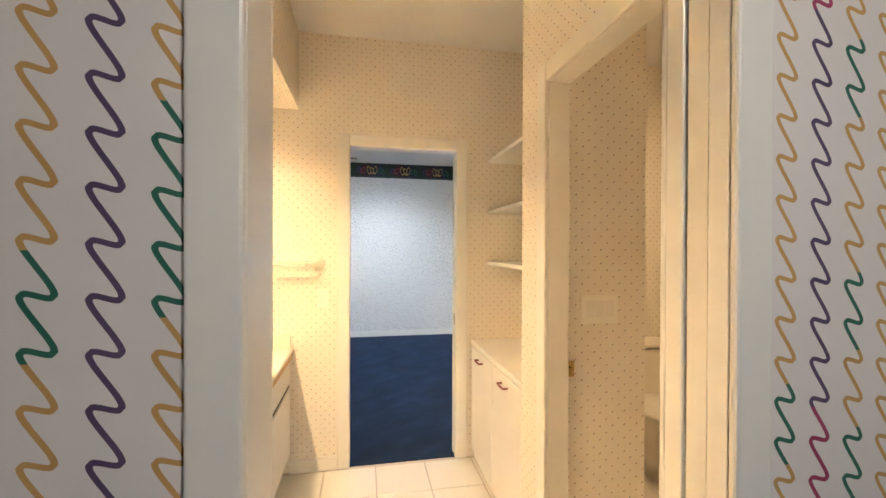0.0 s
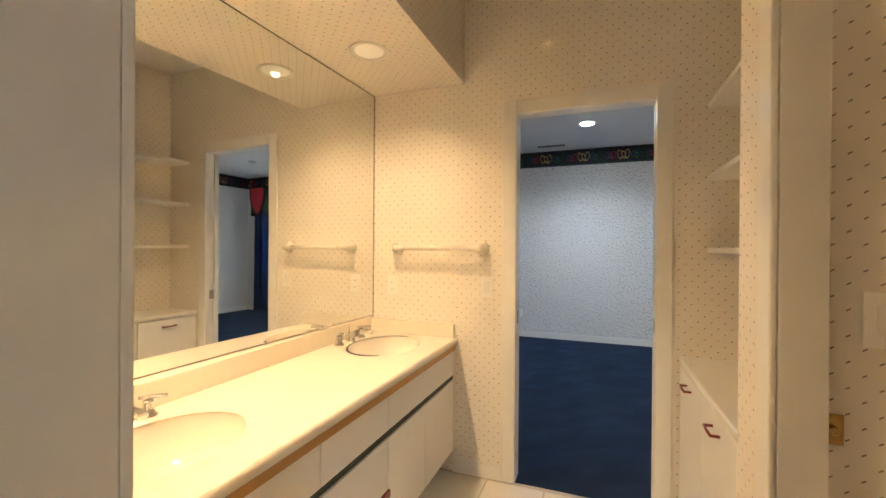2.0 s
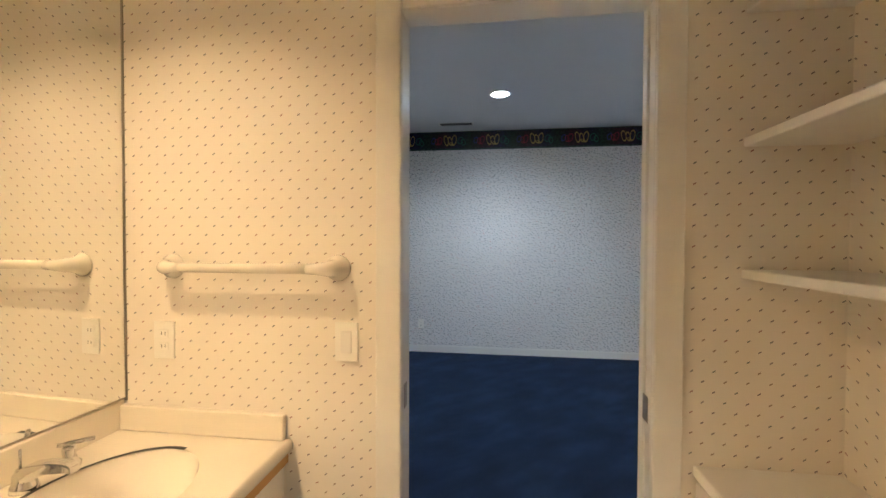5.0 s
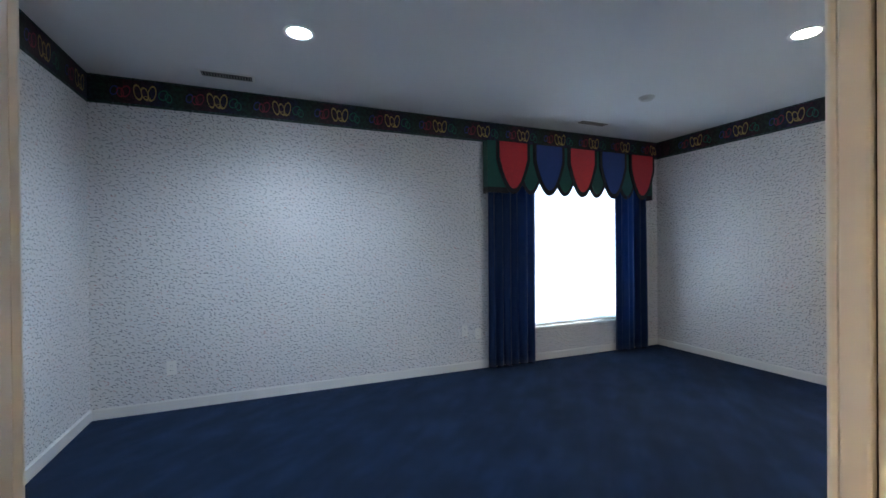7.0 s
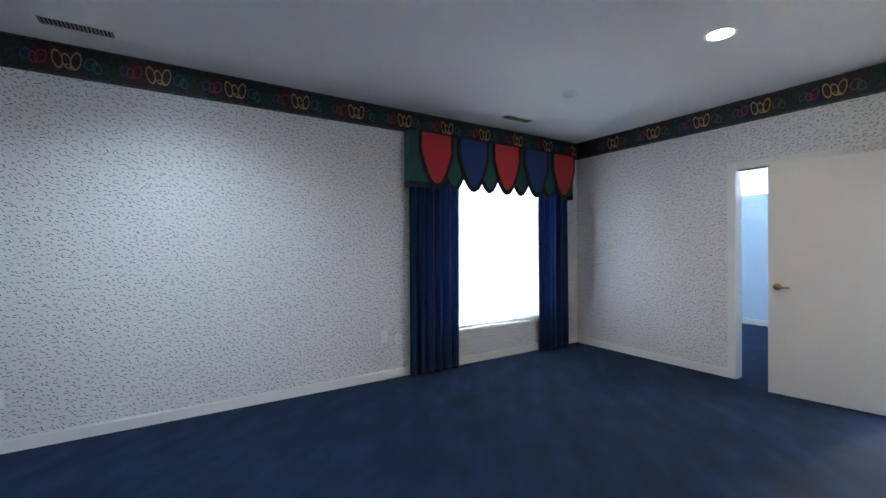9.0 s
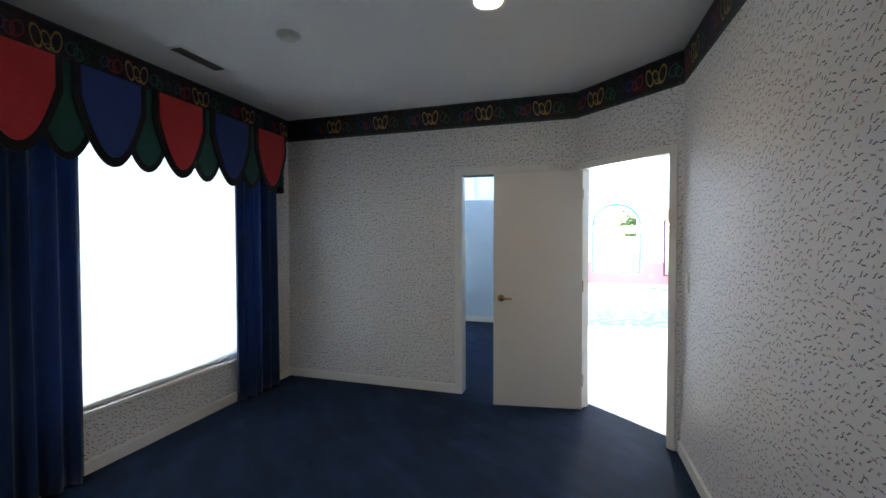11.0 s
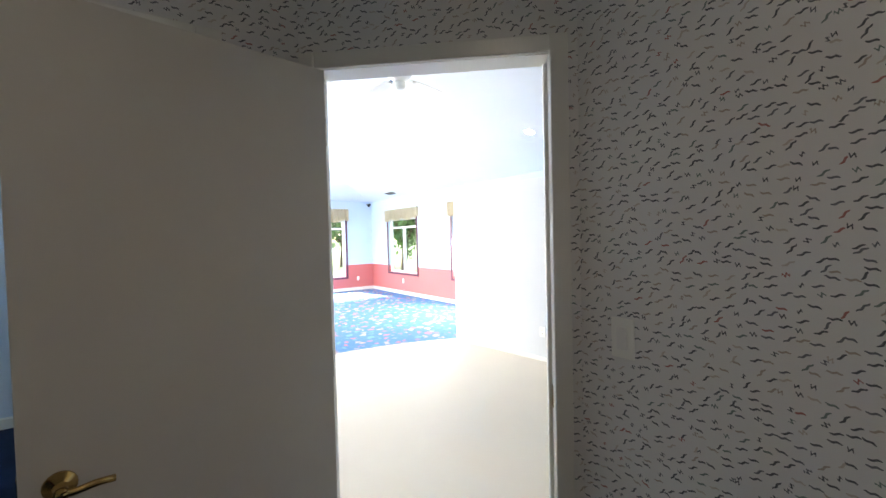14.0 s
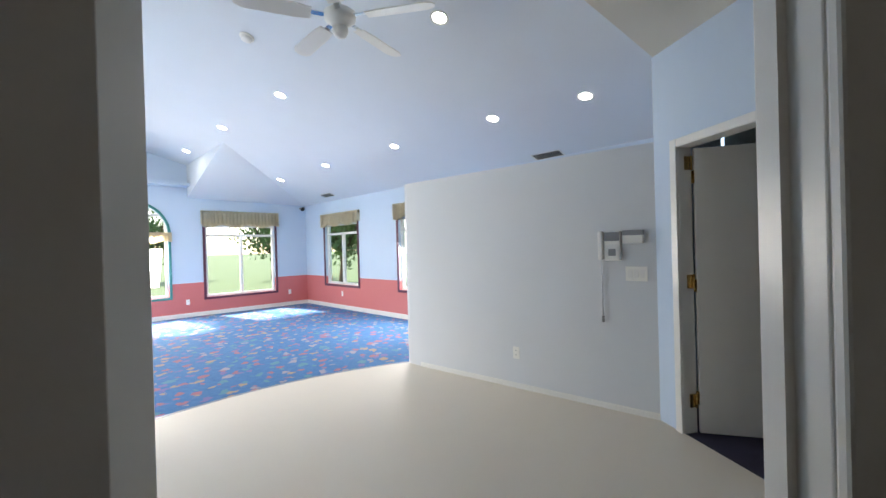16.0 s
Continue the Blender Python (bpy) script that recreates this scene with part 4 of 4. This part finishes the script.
def towel_bar():
    ob = base("towel_bar", pose(-0.46, 0, 1.298))
    tagged(ob, "cream ceramic towel bar on the wall", "towel bar")
    for e in (-1, 1):
        # a flared foot on the wall that sweeps round into the bar
        bm = bmesh.new()
        rings = []
        for u, out, r, turn in ((0.268, 0.002, 0.039, 90), (0.268, 0.009, 0.038, 90), (0.267, 0.018, 0.029, 86), (0.264, 0.034, 0.024, 72), (0.256, 0.048, 0.022, 45), (0.243, 0.056, 0.019, 18), (0.226, 0.058, 0.0165, 4), (0.198, 0.058, 0.0150, 0)):
            c, d = math.cos(radians(turn)), math.sin(radians(turn))
            ring = []
            for k in range(20):
                b = 2 * math.pi * k / 20
                ring.append(bm.verts.new((e * (u + d * r * math.cos(b)), -out - c * r * math.cos(b), -0.006 + r * math.sin(b))))
            rings.append(ring)
        for r0, r1 in zip(rings, rings[1:]):
            for k in range(20):
                bm.faces.new((r0[k], r0[(k + 1) % 20], r1[(k + 1) % 20], r1[k]))
        bm.faces.new(rings[0][::-1])
        bm.faces.new(rings[-1])
        smooth(part("bracket", bm, M_CERAMIC, ob))
    tube("bar", [(-0.20, -0.058, -0.006), (0.20, -0.058, -0.006)], 0.0145, M_CERAMIC, ob, 14)


towel_bar()


def wall_plate(m, gangs=1, label="ivory wall plate with a rocker light switch", name="light_switch", outlet=False):
    ob = base(name, m)
    tagged(ob, label, "switch" if not outlet else "outlet")
    w = 0.07 + 0.046 * (gangs - 1)
    box("plate", (-w / 2, w / 2, 0.0005, 0.006, -0.058, 0.058), M_PLASTIC, ob, bevel=0.002)
    for g in range(gangs):
        x = (g - (gangs - 1) / 2) * 0.046
        if outlet:
            for z in (-0.02, 0.02):
                box("socket", (x - 0.016, x + 0.016, 0.006, 0.008, z - 0.013, z + 0.013), M_PLASTIC, ob, bevel=0.0015)
                for q in (-0.006, 0.006):
                    box("slit", (x + q - 0.001, x + q + 0.001, 0.0075, 0.0085, z - 0.004, z + 0.006), M_DARKSLOT, ob)
        else:
            box("rocker", (x - 0.0165, x + 0.0165, 0.006, 0.010, -0.033, 0.033), M_LAM, ob, bevel=0.002)
        box("screw", (x - 0.003, x + 0.003, 0.006, 0.007, 0.046, 0.052), M_PLASTIC, ob)


def on_wall(x, y, z, heading):
    """A frame on a wall whose outward normal has that heading in degrees."""
    return pose(x, y, z, 0, 0, heading - 90)


wall_plate(on_wall(-0.166, 0, 1.075, -90))
wall_plate(on_wall(-0.76, 0, 1.06, -90), 1, "ivory duplex outlet beside the mirror", "wall_outlet", True)
wall_plate(on_wall(1.02, -1.15, 1.15, -90), 3, "wallpapered three-gang switch plate")
set_back(built)
wall_plate(on_wall(4.13, 0.2, 1.16, 90))
wall_plate(on_wall(-0.66, 3.77, 0.345, -90), 1, "white duplex outlet on papered wall", "wall_outlet", True)
wall_plate(on_wall(2.02, 3.77, 0.42, -90), 1, "white duplex outlet beside the curtain", "wall_outlet", True)
wall_plate(on_wall(2.18, 3.77, 0.38, -90), 1, "white duplex outlet beside the curtain", "wall_outlet", True)
wall_plate(on_wall(6.66, -2.39, 0.34, 95.5), 1, "white duplex outlet on the partition", "wall_outlet", True)
wall_plate(on_wall(5.565, -2.495, 1.12, 95.5), 3, "white three-gang switch plate on the partition")


built = set(scene.objects)


def niche_cabinet():
    ob = base("niche_cabinet", pose(0.80, 0, 0))
    tagged(ob, "white low cabinet with two doors in the niche", "cabinet")
    box("carcass", (0.012, 0.345, -0.895, -0.004, 0.0, 0.752), M_LAM, ob)
    box("top", (-0.012, 0.346, -0.895, -0.004, 0.753, 0.782), M_TRIM, ob, bevel=0.006)
    for y0, y1 in ((-0.44, -0.012), (-0.887, -0.446)):
        d = box("door", (-0.008, 0.011, y0, y1, 0.06, 0.742), M_LAM, ob, bevel=0.006)
        c = (y0 + y1) / 2
        tube("handle", [(-0.008, c - 0.045, 0.692), (-0.034, c - 0.045, 0.692), (-0.036, c, 0.692), (-0.034, c + 0.045, 0.692), (-0.008, c + 0.045, 0.692)], 0.005, M_RED, d, 8, "dark red bow handle")


niche_cabinet()
for z in (1.29, 1.63, 1.97):
    tagged(box("wall_shelf", (0.90, 1.149, -0.898, -0.002, z - 0.012, z + 0.012), M_TRIM, bevel=0.004), "white painted shelf in the wallpapered niche", "shelf", "niche shelves")


def toilet():
    ob = base("toilet", pose(1.92, -0.02, 0))
    tagged(ob, "cream ceramic toilet with closed lid", "toilet")
    box("tank", (-0.23, 0.23, -0.20, 0.0, 0.38, 0.72), M_CERAMIC, ob, bevel=0.03)
    box("tank_lid", (-0.24, 0.24, -0.21, 0.0, 0.722, 0.755), M_CERAMIC, ob, bevel=0.012)
    lathe("bowl", [(0.0, 0), (0.13, 0), (0.12, 0.1), (0.13, 0.2), (0.18, 0.34), (0.19, 0.385), (0.0, 0.39)], M_CERAMIC, ob, pose(0, -0.42, 0), 28, 1.0, 1.28)
    lathe("seat_lid", [(0.0, 0), (0.192, 0), (0.198, 0.012), (0.19, 0.03), (0.0, 0.036)], M_PLASTIC, ob, pose(0, -0.42, 0.392), 28, 1.0, 1.26)


toilet()


def bathtub():
    ob = base("bathtub", pose(2.62, -1.22, 0))
    tagged(ob, "cream bathtub with a shower rail above", "bathtub")
    bm = bmesh.new()
    add_box(bm, -0.37, 0.37, -0.74, 0.74, 0.0, 0.42)
    top = [f for f in bm.faces if all(v.co.z > 0.4 for v in f.verts)]
    r = bmesh.ops.inset_region(bm, faces=top, thickness=0.07)
    bmesh.ops.translate(bm, verts=top[0].verts, vec=(0, 0, -0.30))
    bmesh.ops.recalc_face_normals(bm, faces=bm.faces)
    part("tub", bm, M_CERAMIC, ob)
    tube("shower_rail", [(-0.36, -0.745, 1.95), (-0.36, 1.2, 1.95)], 0.013, M_CHROME, ob)


bathtub()


def recessed_light(x, y, z, lamp, label, group, r=0.075, tilt=None):
    ob = base("recessed_light", pose(x, y, z) if tilt is None else tilt)
    tagged(ob, label, "downlight", group)
    lathe("trim_ring", [(r, -0.001), (r + 0.022, -0.001), (r + 0.020, -0.007), (r, -0.004), (r - 0.004, -0.001)], M_TRIM, ob)
    lathe("bulb", [(0.0, -0.010), (r * 0.6, -0.007), (r - 0.003, -0.002)], lamp, ob)


for y in (-0.53, -1.50):
    recessed_light(-0.62, y, 2.24, M_LAMP_BATH, "warm recessed downlight in the soffit", "soffit downlights")
recessed_light(1.75, -1.1, HB, M_LAMP_BATH, "warm recessed downlight of the toilet room", "toilet room downlight")
set_back(built)
# unseen fitting added to go with the hall's fill spot
recessed_light(0.55, -3.3, 2.6, M_LAMP_WARM, "unseen downlight added to light the hall", "hall downlight")
recessed_light(0.286, 2.548, HR, M_LAMP_COOL, "cool white recessed downlight, lit", "bedroom downlights")
recessed_light(3.339, 1.338, HR, M_LAMP_WARM, "warm white recessed downlight, lit", "bedroom downlights")


def vent(m, w=0.36, d=0.09):
    ob = base("ceiling_vent", m)
    tagged(ob, "white slotted ceiling air vent", "vent")
    box("frame", (-w / 2 - 0.02, w / 2 + 0.02, -d / 2 - 0.02, d / 2 + 0.02, -0.005, -0.001), M_TRIM, ob, bevel=0.001)
    box("backing", (-w / 2, w / 2, -d / 2, d / 2, -0.006, -0.005), M_DARKSLOT, ob)
    n = int(w / 0.02)
    first = None
    for i in range(n):
        x = -w / 2 + (i + 0.5) * w / n
        if first is None:
            first = box("slat", (-0.003, 0.003, -d / 2, d / 2, -0.011, -0.006), M_STEEL, ob)
            first.location.x = x
        else:
            s = new("slat", first.data)
            s.parent = ob
            s.location.x = x


vent(pose(-0.20, 3.44, HR))
vent(pose(3.44, 3.38, HR))
ob = base("smoke_detector", pose(3.33, 2.568, HR))
tagged(ob, "round grey-white smoke detector on the ceiling", "smoke detector")
lathe("base_ring", [(0.07, -0.001), (0.07, -0.012), (0.06, -0.014), (0.0, -0.014)], M_DETECTOR, ob)
lathe("cap", [(0.056, -0.014), (0.05, -0.03), (0.03, -0.036), (0.0, -0.037)], M_DETECTOR, ob)


# ---- bedroom things ----
def curtain(x0, x1, seed):
    rng = random.Random(seed)
    n, rows = int((x1 - x0) / 0.012), 14
    ph = [rng.uniform(0, 6) for _ in range(4)]
    bm = bmesh.new()
    g = []
    for r in range(rows + 1):
        f = r / rows
        row = []
        for i in range(n + 1):
            u = (x1 - x0) * i / n
            a = 0.030 + 0.012 * (1 - f)
            d = a * math.sin(u * 62 + ph[0] + 0.5 * math.sin(u * 9 + ph[1])) + 0.014 * math.sin(u * 23 + ph[2] + f * 0.8)
            row.append(bm.verts.new((x0 + u + 0.006 * math.sin(u * 40 + f * 2), 3.70 + d * 0.8, 0.012 + f * 2.15)))
        g.append(row)
    for a, b in zip(g, g[1:]):
        for i in range(n):
            bm.faces.new((a[i], a[i + 1], b[i + 1], b[i]))
    bmesh.ops.solidify(bm, geom=bm.faces[:], thickness=0.003)
    ob = smooth(part("curtain", bm, M_NAVY))
    tagged(ob, "long royal blue pleated curtain beside the window", "curtain", "bedroom curtains")


curtain(2.27, 2.90, 1)
curtain(4.08, 4.635, 2)


def tongue(name, xc, w, z0, z1, y, mat, parent, label="", t=0.012):
    """A cloth tongue with straight sides and a rounded point."""
    bm = bmesh.new()
    pts = [(xc - w / 2, z1), (xc + w / 2, z1)]
    h = z1 - z0
    for i in range(29):
        a = math.pi * i / 28
        c = math.cos(a)
        pts.append((xc + w / 2 * math.copysign(abs(c) ** 0.85, c), z0 + h * 0.66 * abs(c) ** 1.7))
    fr = [bm.verts.new((x, y, z)) for x, z in pts]
    bk = [bm.verts.new((x, y + t, z)) for x, z in pts]
    bm.faces.new(fr)
    bm.faces.new(bk[::-1])
    for i in range(len(pts)):
        j = (i + 1) % len(pts)
        bm.faces.new((fr[i], bk[i], bk[j], fr[j]))
    return part(name, bm, mat, parent, label)


def valance():
    ob = base("window_valance", pose(0, 0, 0))
    tagged(ob, "scalloped valance of red, blue and green tongues", "valance")
    x0, x1, zt, y = 2.255, 4.69, HR - 0.226, 3.635
    box("board", (x0 + 0.01, x1 - 0.01, y + 0.03, 3.765, zt - 0.03, zt), M_VBLACK, ob)
    for q in (x0, x1 - 0.02):
        box("return", (q, q + 0.02, y + 0.038, 3.765, zt - 0.50, zt), M_VGREEN, ob)
        box("return_hem", (q, q + 0.02, y + 0.038, 3.765, zt - 0.56, zt - 0.50), M_VBLACK, ob)
    pitch = 0.478
    first = 2.57
    end = box("end_panel", (x0, first - 0.05, y + 0.026, y + 0.036, zt - 0.50, zt), M_VGREEN, ob, "flat green end panel")
    box("hem", (x0, first - 0.05, y + 0.025, y + 0.037, zt - 0.56, zt - 0.50), M_VBLACK, end)
    for i in range(1, 5):
        c = first - pitch / 2 + i * pitch
        w = 0.40
        t = tongue("green_tongue", c, w, zt - 0.565, zt, y + 0.034, M_VBLACK, ob)
        tongue("panel", c, w - 0.09, zt - 0.52, zt - 0.004, y + 0.028, M_VGREEN, t, "", 0.006)
    for i in range(5):
        c = first + i * pitch
        t = tongue("large_tongue", c, 0.43, zt - 0.57, zt, y + 0.010, M_VBLACK, ob, "black-edged cloth tongue")
        tongue("panel", c, 0.35, zt - 0.51, zt - 0.004, y + 0.004, M_VBLUE if i % 2 else M_VRED, t, "blue cloth" if i % 2 else "red cloth", 0.006)


valance()


def lever_handle(parent, x, z, y0, side, mat=M_BRASS):
    """A rose and a lever on a door face; side: the way the face looks along y."""
    h = lathe("door_handle", [(0.0, 0.0), (0.031, 0.0), (0.030, 0.006), (0.014, 0.012), (0.011, 0.045), (0.013, 0.055), (0.0, 0.057)], mat, parent, pose(x, y0, z, -90 * side))
    tube("lever", [(x, y0 + side * 0.05, z), (x - 0.025, y0 + side * 0.055, z), (x - 0.058, y0 + side * 0.052, z + 0.002), (x - 0.09, y0 + side * 0.046, z - 0.003)], 0.0085, mat, h)


def leaf_door(name, hinge, heading, width, hinge_zs, label, side):
    """A flush door leaf; x runs from the hinge to the free edge."""
    ob = base(name, pose(hinge[0], hinge[1], 0, 0, 0, heading))
    tagged(ob, label, "door")
    box("leaf", (0.0, width, -0.0175, 0.0175, 0.012, 2.018), M_DOORS, ob, bevel=0.002)
    for s in (1, -1):
        lever_handle(ob, width - 0.065, 0.94, s * 0.0175, s)
    box("latch", (width - 0.0005, width + 0.002, -0.012, 0.012, 0.905, 0.975), M_BRASS, ob)
    for z in hinge_zs:
        hg = lathe("hinge", [(0.0, z - 0.045), (0.007, z - 0.045), (0.007, z + 0.045), (0.0, z + 0.045)], M_BRASS, ob, pose(-0.006, -side * 0.016, 0), 10)
        box("hinge_leaf", (-0.0025, -0.0005, -0.014, 0.014, z - 0.045, z + 0.045), M_BRASS, hg)
    return ob


leaf_door("bedroom_door", (4.815, 0.818), 98.8, 0.738, (0.25, 1.05, 1.82), "flush cream door standing open with brass lever", 1)
leaf_door("side_room_door", (side_hinge[0] - 0.078, side_hinge[1] - 0.082), -150, 0.735, (0.25, 1.05, 1.82), "flush cream door opened into the dark side room", -1)
ob = base("door_latch", pose(0.89, -1.222, 0.915))
tagged(ob, "brass privacy latch on the toilet room jamb", "latch")
box("plate", (-0.02, 0.02, -0.004, 0.0, -0.032, 0.032), M_BRASS, ob, bevel=0.0015)
lathe("thumb_turn", [(0.0, 0.0), (0.010, 0.0), (0.008, 0.02), (0.0, 0.022)], M_BRASS, ob, pose(0.0, -0.004, 0, 90))

# ---- play room things ----
SLOPE = math.degrees(math.atan(SL))


def ray_to_slope(dx, dy, dz):
    """From the doorway along a direction to the sloping or level ceiling."""
    ex, ey, ez = 4.355, 0.867, 1.374
    ta = (ZA + SL * (ey - YF) - ez) / (dz - SL * dy)
    tb = (2.6 + SL * (XF - ex) - ez) / (dz + SL * dx)
    t, rx, ry = (ta, SLOPE, 0) if ta < tb else (tb, 0, SLOPE)
    if ey + dy * t > YH:
        t, rx, ry = ta, SLOPE, 0
    return pose(ex + dx * t, ey + dy * t, ez + dz * t, rx, ry)


for d in ((0.762, -0.602, 0.24), (0.858, -0.475, 0.195), (0.907, -0.39, 0.16), (0.925, -0.278, 0.261), (0.953, -0.217, 0.209),
          (0.65, -0.66, 0.518), (0.875, -0.383, 0.34), (0.41, -0.86, 0.32), (0.60, -0.774, 0.30)):
    recessed_light(0, 0, 0, M_LAMP_HALL, "recessed downlight in the vaulted ceiling, lit", "play room downlights", 0.06, ray_to_slope(*d))
for d in ((0.934, -0.335, 0.125), (0.867, -0.482, 0.128), (0.499, -0.842, 0.205)):
    vent(ray_to_slope(*d), 0.4, 0.14)


def ceiling_fan():
    ob = base("ceiling_fan", pose(6.78, -0.64, 2.95))
    tagged(ob, "white five-blade ceiling fan on a short rod", "ceiling fan")
    lathe("rod", [(0.012, 0.06), (0.012, 0.60), (0.06, 0.61), (0.065, 0.66), (0.0, 0.662)], M_LAM, ob)
    lathe("motor", [(0.0, -0.06), (0.05, -0.055), (0.075, -0.03), (0.105, -0.01), (0.11, 0.03), (0.07, 0.06), (0.0, 0.065)], M_LAM, ob, n=28)
    lathe("lamp_cup", [(0.0, -0.13), (0.04, -0.12), (0.055, -0.09), (0.05, -0.06)], M_LAM, ob)
    for i in range(5):
        a = i * 72 - 2
        bm = bmesh.new()
        pts = [(0.19, -0.05), (0.30, -0.062), (0.60, -0.068), (0.65, -0.045), (0.665, 0.0), (0.65, 0.045), (0.60, 0.068), (0.30, 0.062), (0.19, 0.05)]
        r = pose(0, 0, 0.0, 0, 0, a) @ pose(0, 0, 0, 12)
        lo = [bm.verts.new(r @ Vector((x, y, -0.004))) for x, y in pts]
        hi = [bm.verts.new(r @ Vector((x, y, 0.004))) for x, y in pts]
        bm.faces.new(lo[::-1])
        bm.faces.new(hi)
        for k in range(len(pts)):
            j = (k + 1) % len(pts)
            bm.faces.new((lo[k], lo[j], hi[j], hi[k]))
        bl = part("blade", bm, M_LAM, ob)
        bm = bmesh.new()
        add_box(bm, 0.09, 0.23, -0.018, 0.018, 0.006, 0.012)
        bmesh.ops.transform(bm, matrix=r, verts=bm.verts[:])
        part("blade_iron", bm, M_CHROME, bl)


ceiling_fan()
ob = base("smoke_detector", ray_to_slope(0.848, -0.308, 0.432))
tagged(ob, "round white smoke detector on the vaulted ceiling", "smoke detector")
lathe("base_ring", [(0.07, -0.001), (0.07, -0.012), (0.06, -0.014), (0.0, -0.014)], M_PLASTIC, ob)
lathe("cap", [(0.056, -0.014), (0.05, -0.04), (0.03, -0.046), (0.0, -0.047)], M_LAM, ob)


def wall_phone():
    ob = base("wall_phone", pose(5.70, -2.483, 1.34, 0, 0, 5.5))
    tagged(ob, "pale grey wall intercom phone with hanging cord", "phone")
    box("body", (-0.03, 0.095, 0.003, 0.05, -0.115, 0.12), M_PLASTIC, ob, bevel=0.008)
    box("top_panel", (-0.028, 0.093, 0.0505, 0.054, 0.045, 0.115), M_GREYDARK, ob, "grey upper panel", 0.002)
    box("handset", (0.10, 0.14, 0.012, 0.075, -0.11, 0.125), M_LAM, ob, "white upright handset", 0.012)
    kp = box("keypad", (-0.018, 0.075, 0.0505, 0.060, -0.10, 0.015), M_LAM, ob, "", 0.003)
    box("display", (0.0, 0.058, 0.0605, 0.062, -0.075, -0.02), M_GREYDARK, kp, "dark display")
    box("holder", (-0.20, -0.05, 0.003, 0.055, 0.02, 0.085), M_LAM, ob, "cream note holder", 0.006)
    box("holder_top", (-0.20, -0.05, 0.003, 0.05, 0.086, 0.125), M_GREYDARK, ob, "grey upper part of the holder", 0.003)
    tube("cord", [(0.12, 0.04, -0.105), (0.126, 0.03, -0.3), (0.122, 0.03, -0.57)], 0.006, M_GREYWALL, ob)
    lathe("cord_end", [(0.0, -0.62), (0.011, -0.62), (0.011, -0.57), (0.0, -0.568)], M_GREYDARK, ob, pose(0.122, 0.03, 0))



wall_phone()
ob = base("security_camera", pose(XF - 0.12, YF + 0.14, 2.44))
tagged(ob, "small dark security camera in the corner", "camera")
box("mount", (0.02, 0.12, -0.02, 0.02, 0.02, 0.05), M_STEEL, ob)
lathe("lens_housing", [(0.0, 0.0), (0.04, 0.0), (0.04, 0.09), (0.0, 0.092)], M_DARKSLOT, ob, pose(0, 0, 0, 70, 0, 45))
for d, p in (((XF, -1.41, 0.33), 180), ((XF, -3.68, 0.34), 180), ((12.84, YF, 0.35), 90)):
    wall_plate(on_wall(*d, p), 1, "white duplex outlet on the coral wall", "wall_outlet", True)

# floor tiles of the bathroom
tile = bmesh.new()
add_box(tile, -0.1525, 0.1525, -0.1525, 0.1525, -0.006, 0.0)
bmesh.ops.recalc_face_normals(tile, faces=tile.faces)
bmesh.ops.bevel(tile, geom=[e for e in tile.edges if all(v.co.z > -0.001 for v in e.verts)], offset=0.0015, segments=1, affect="EDGES")
tile_mesh = bpy.data.meshes.new("tile")
tile.to_mesh(tile_mesh)
tile.free()
tile_mesh.materials.append(M_TILE)
for i in range(12):
    for j in range(7):
        t = new("tile", tile_mesh)
        t.location = (-0.62 + 0.3125 * i, -0.18 - 0.3125 * j + 0.006, 0.0)
        t.parent = bath_floor
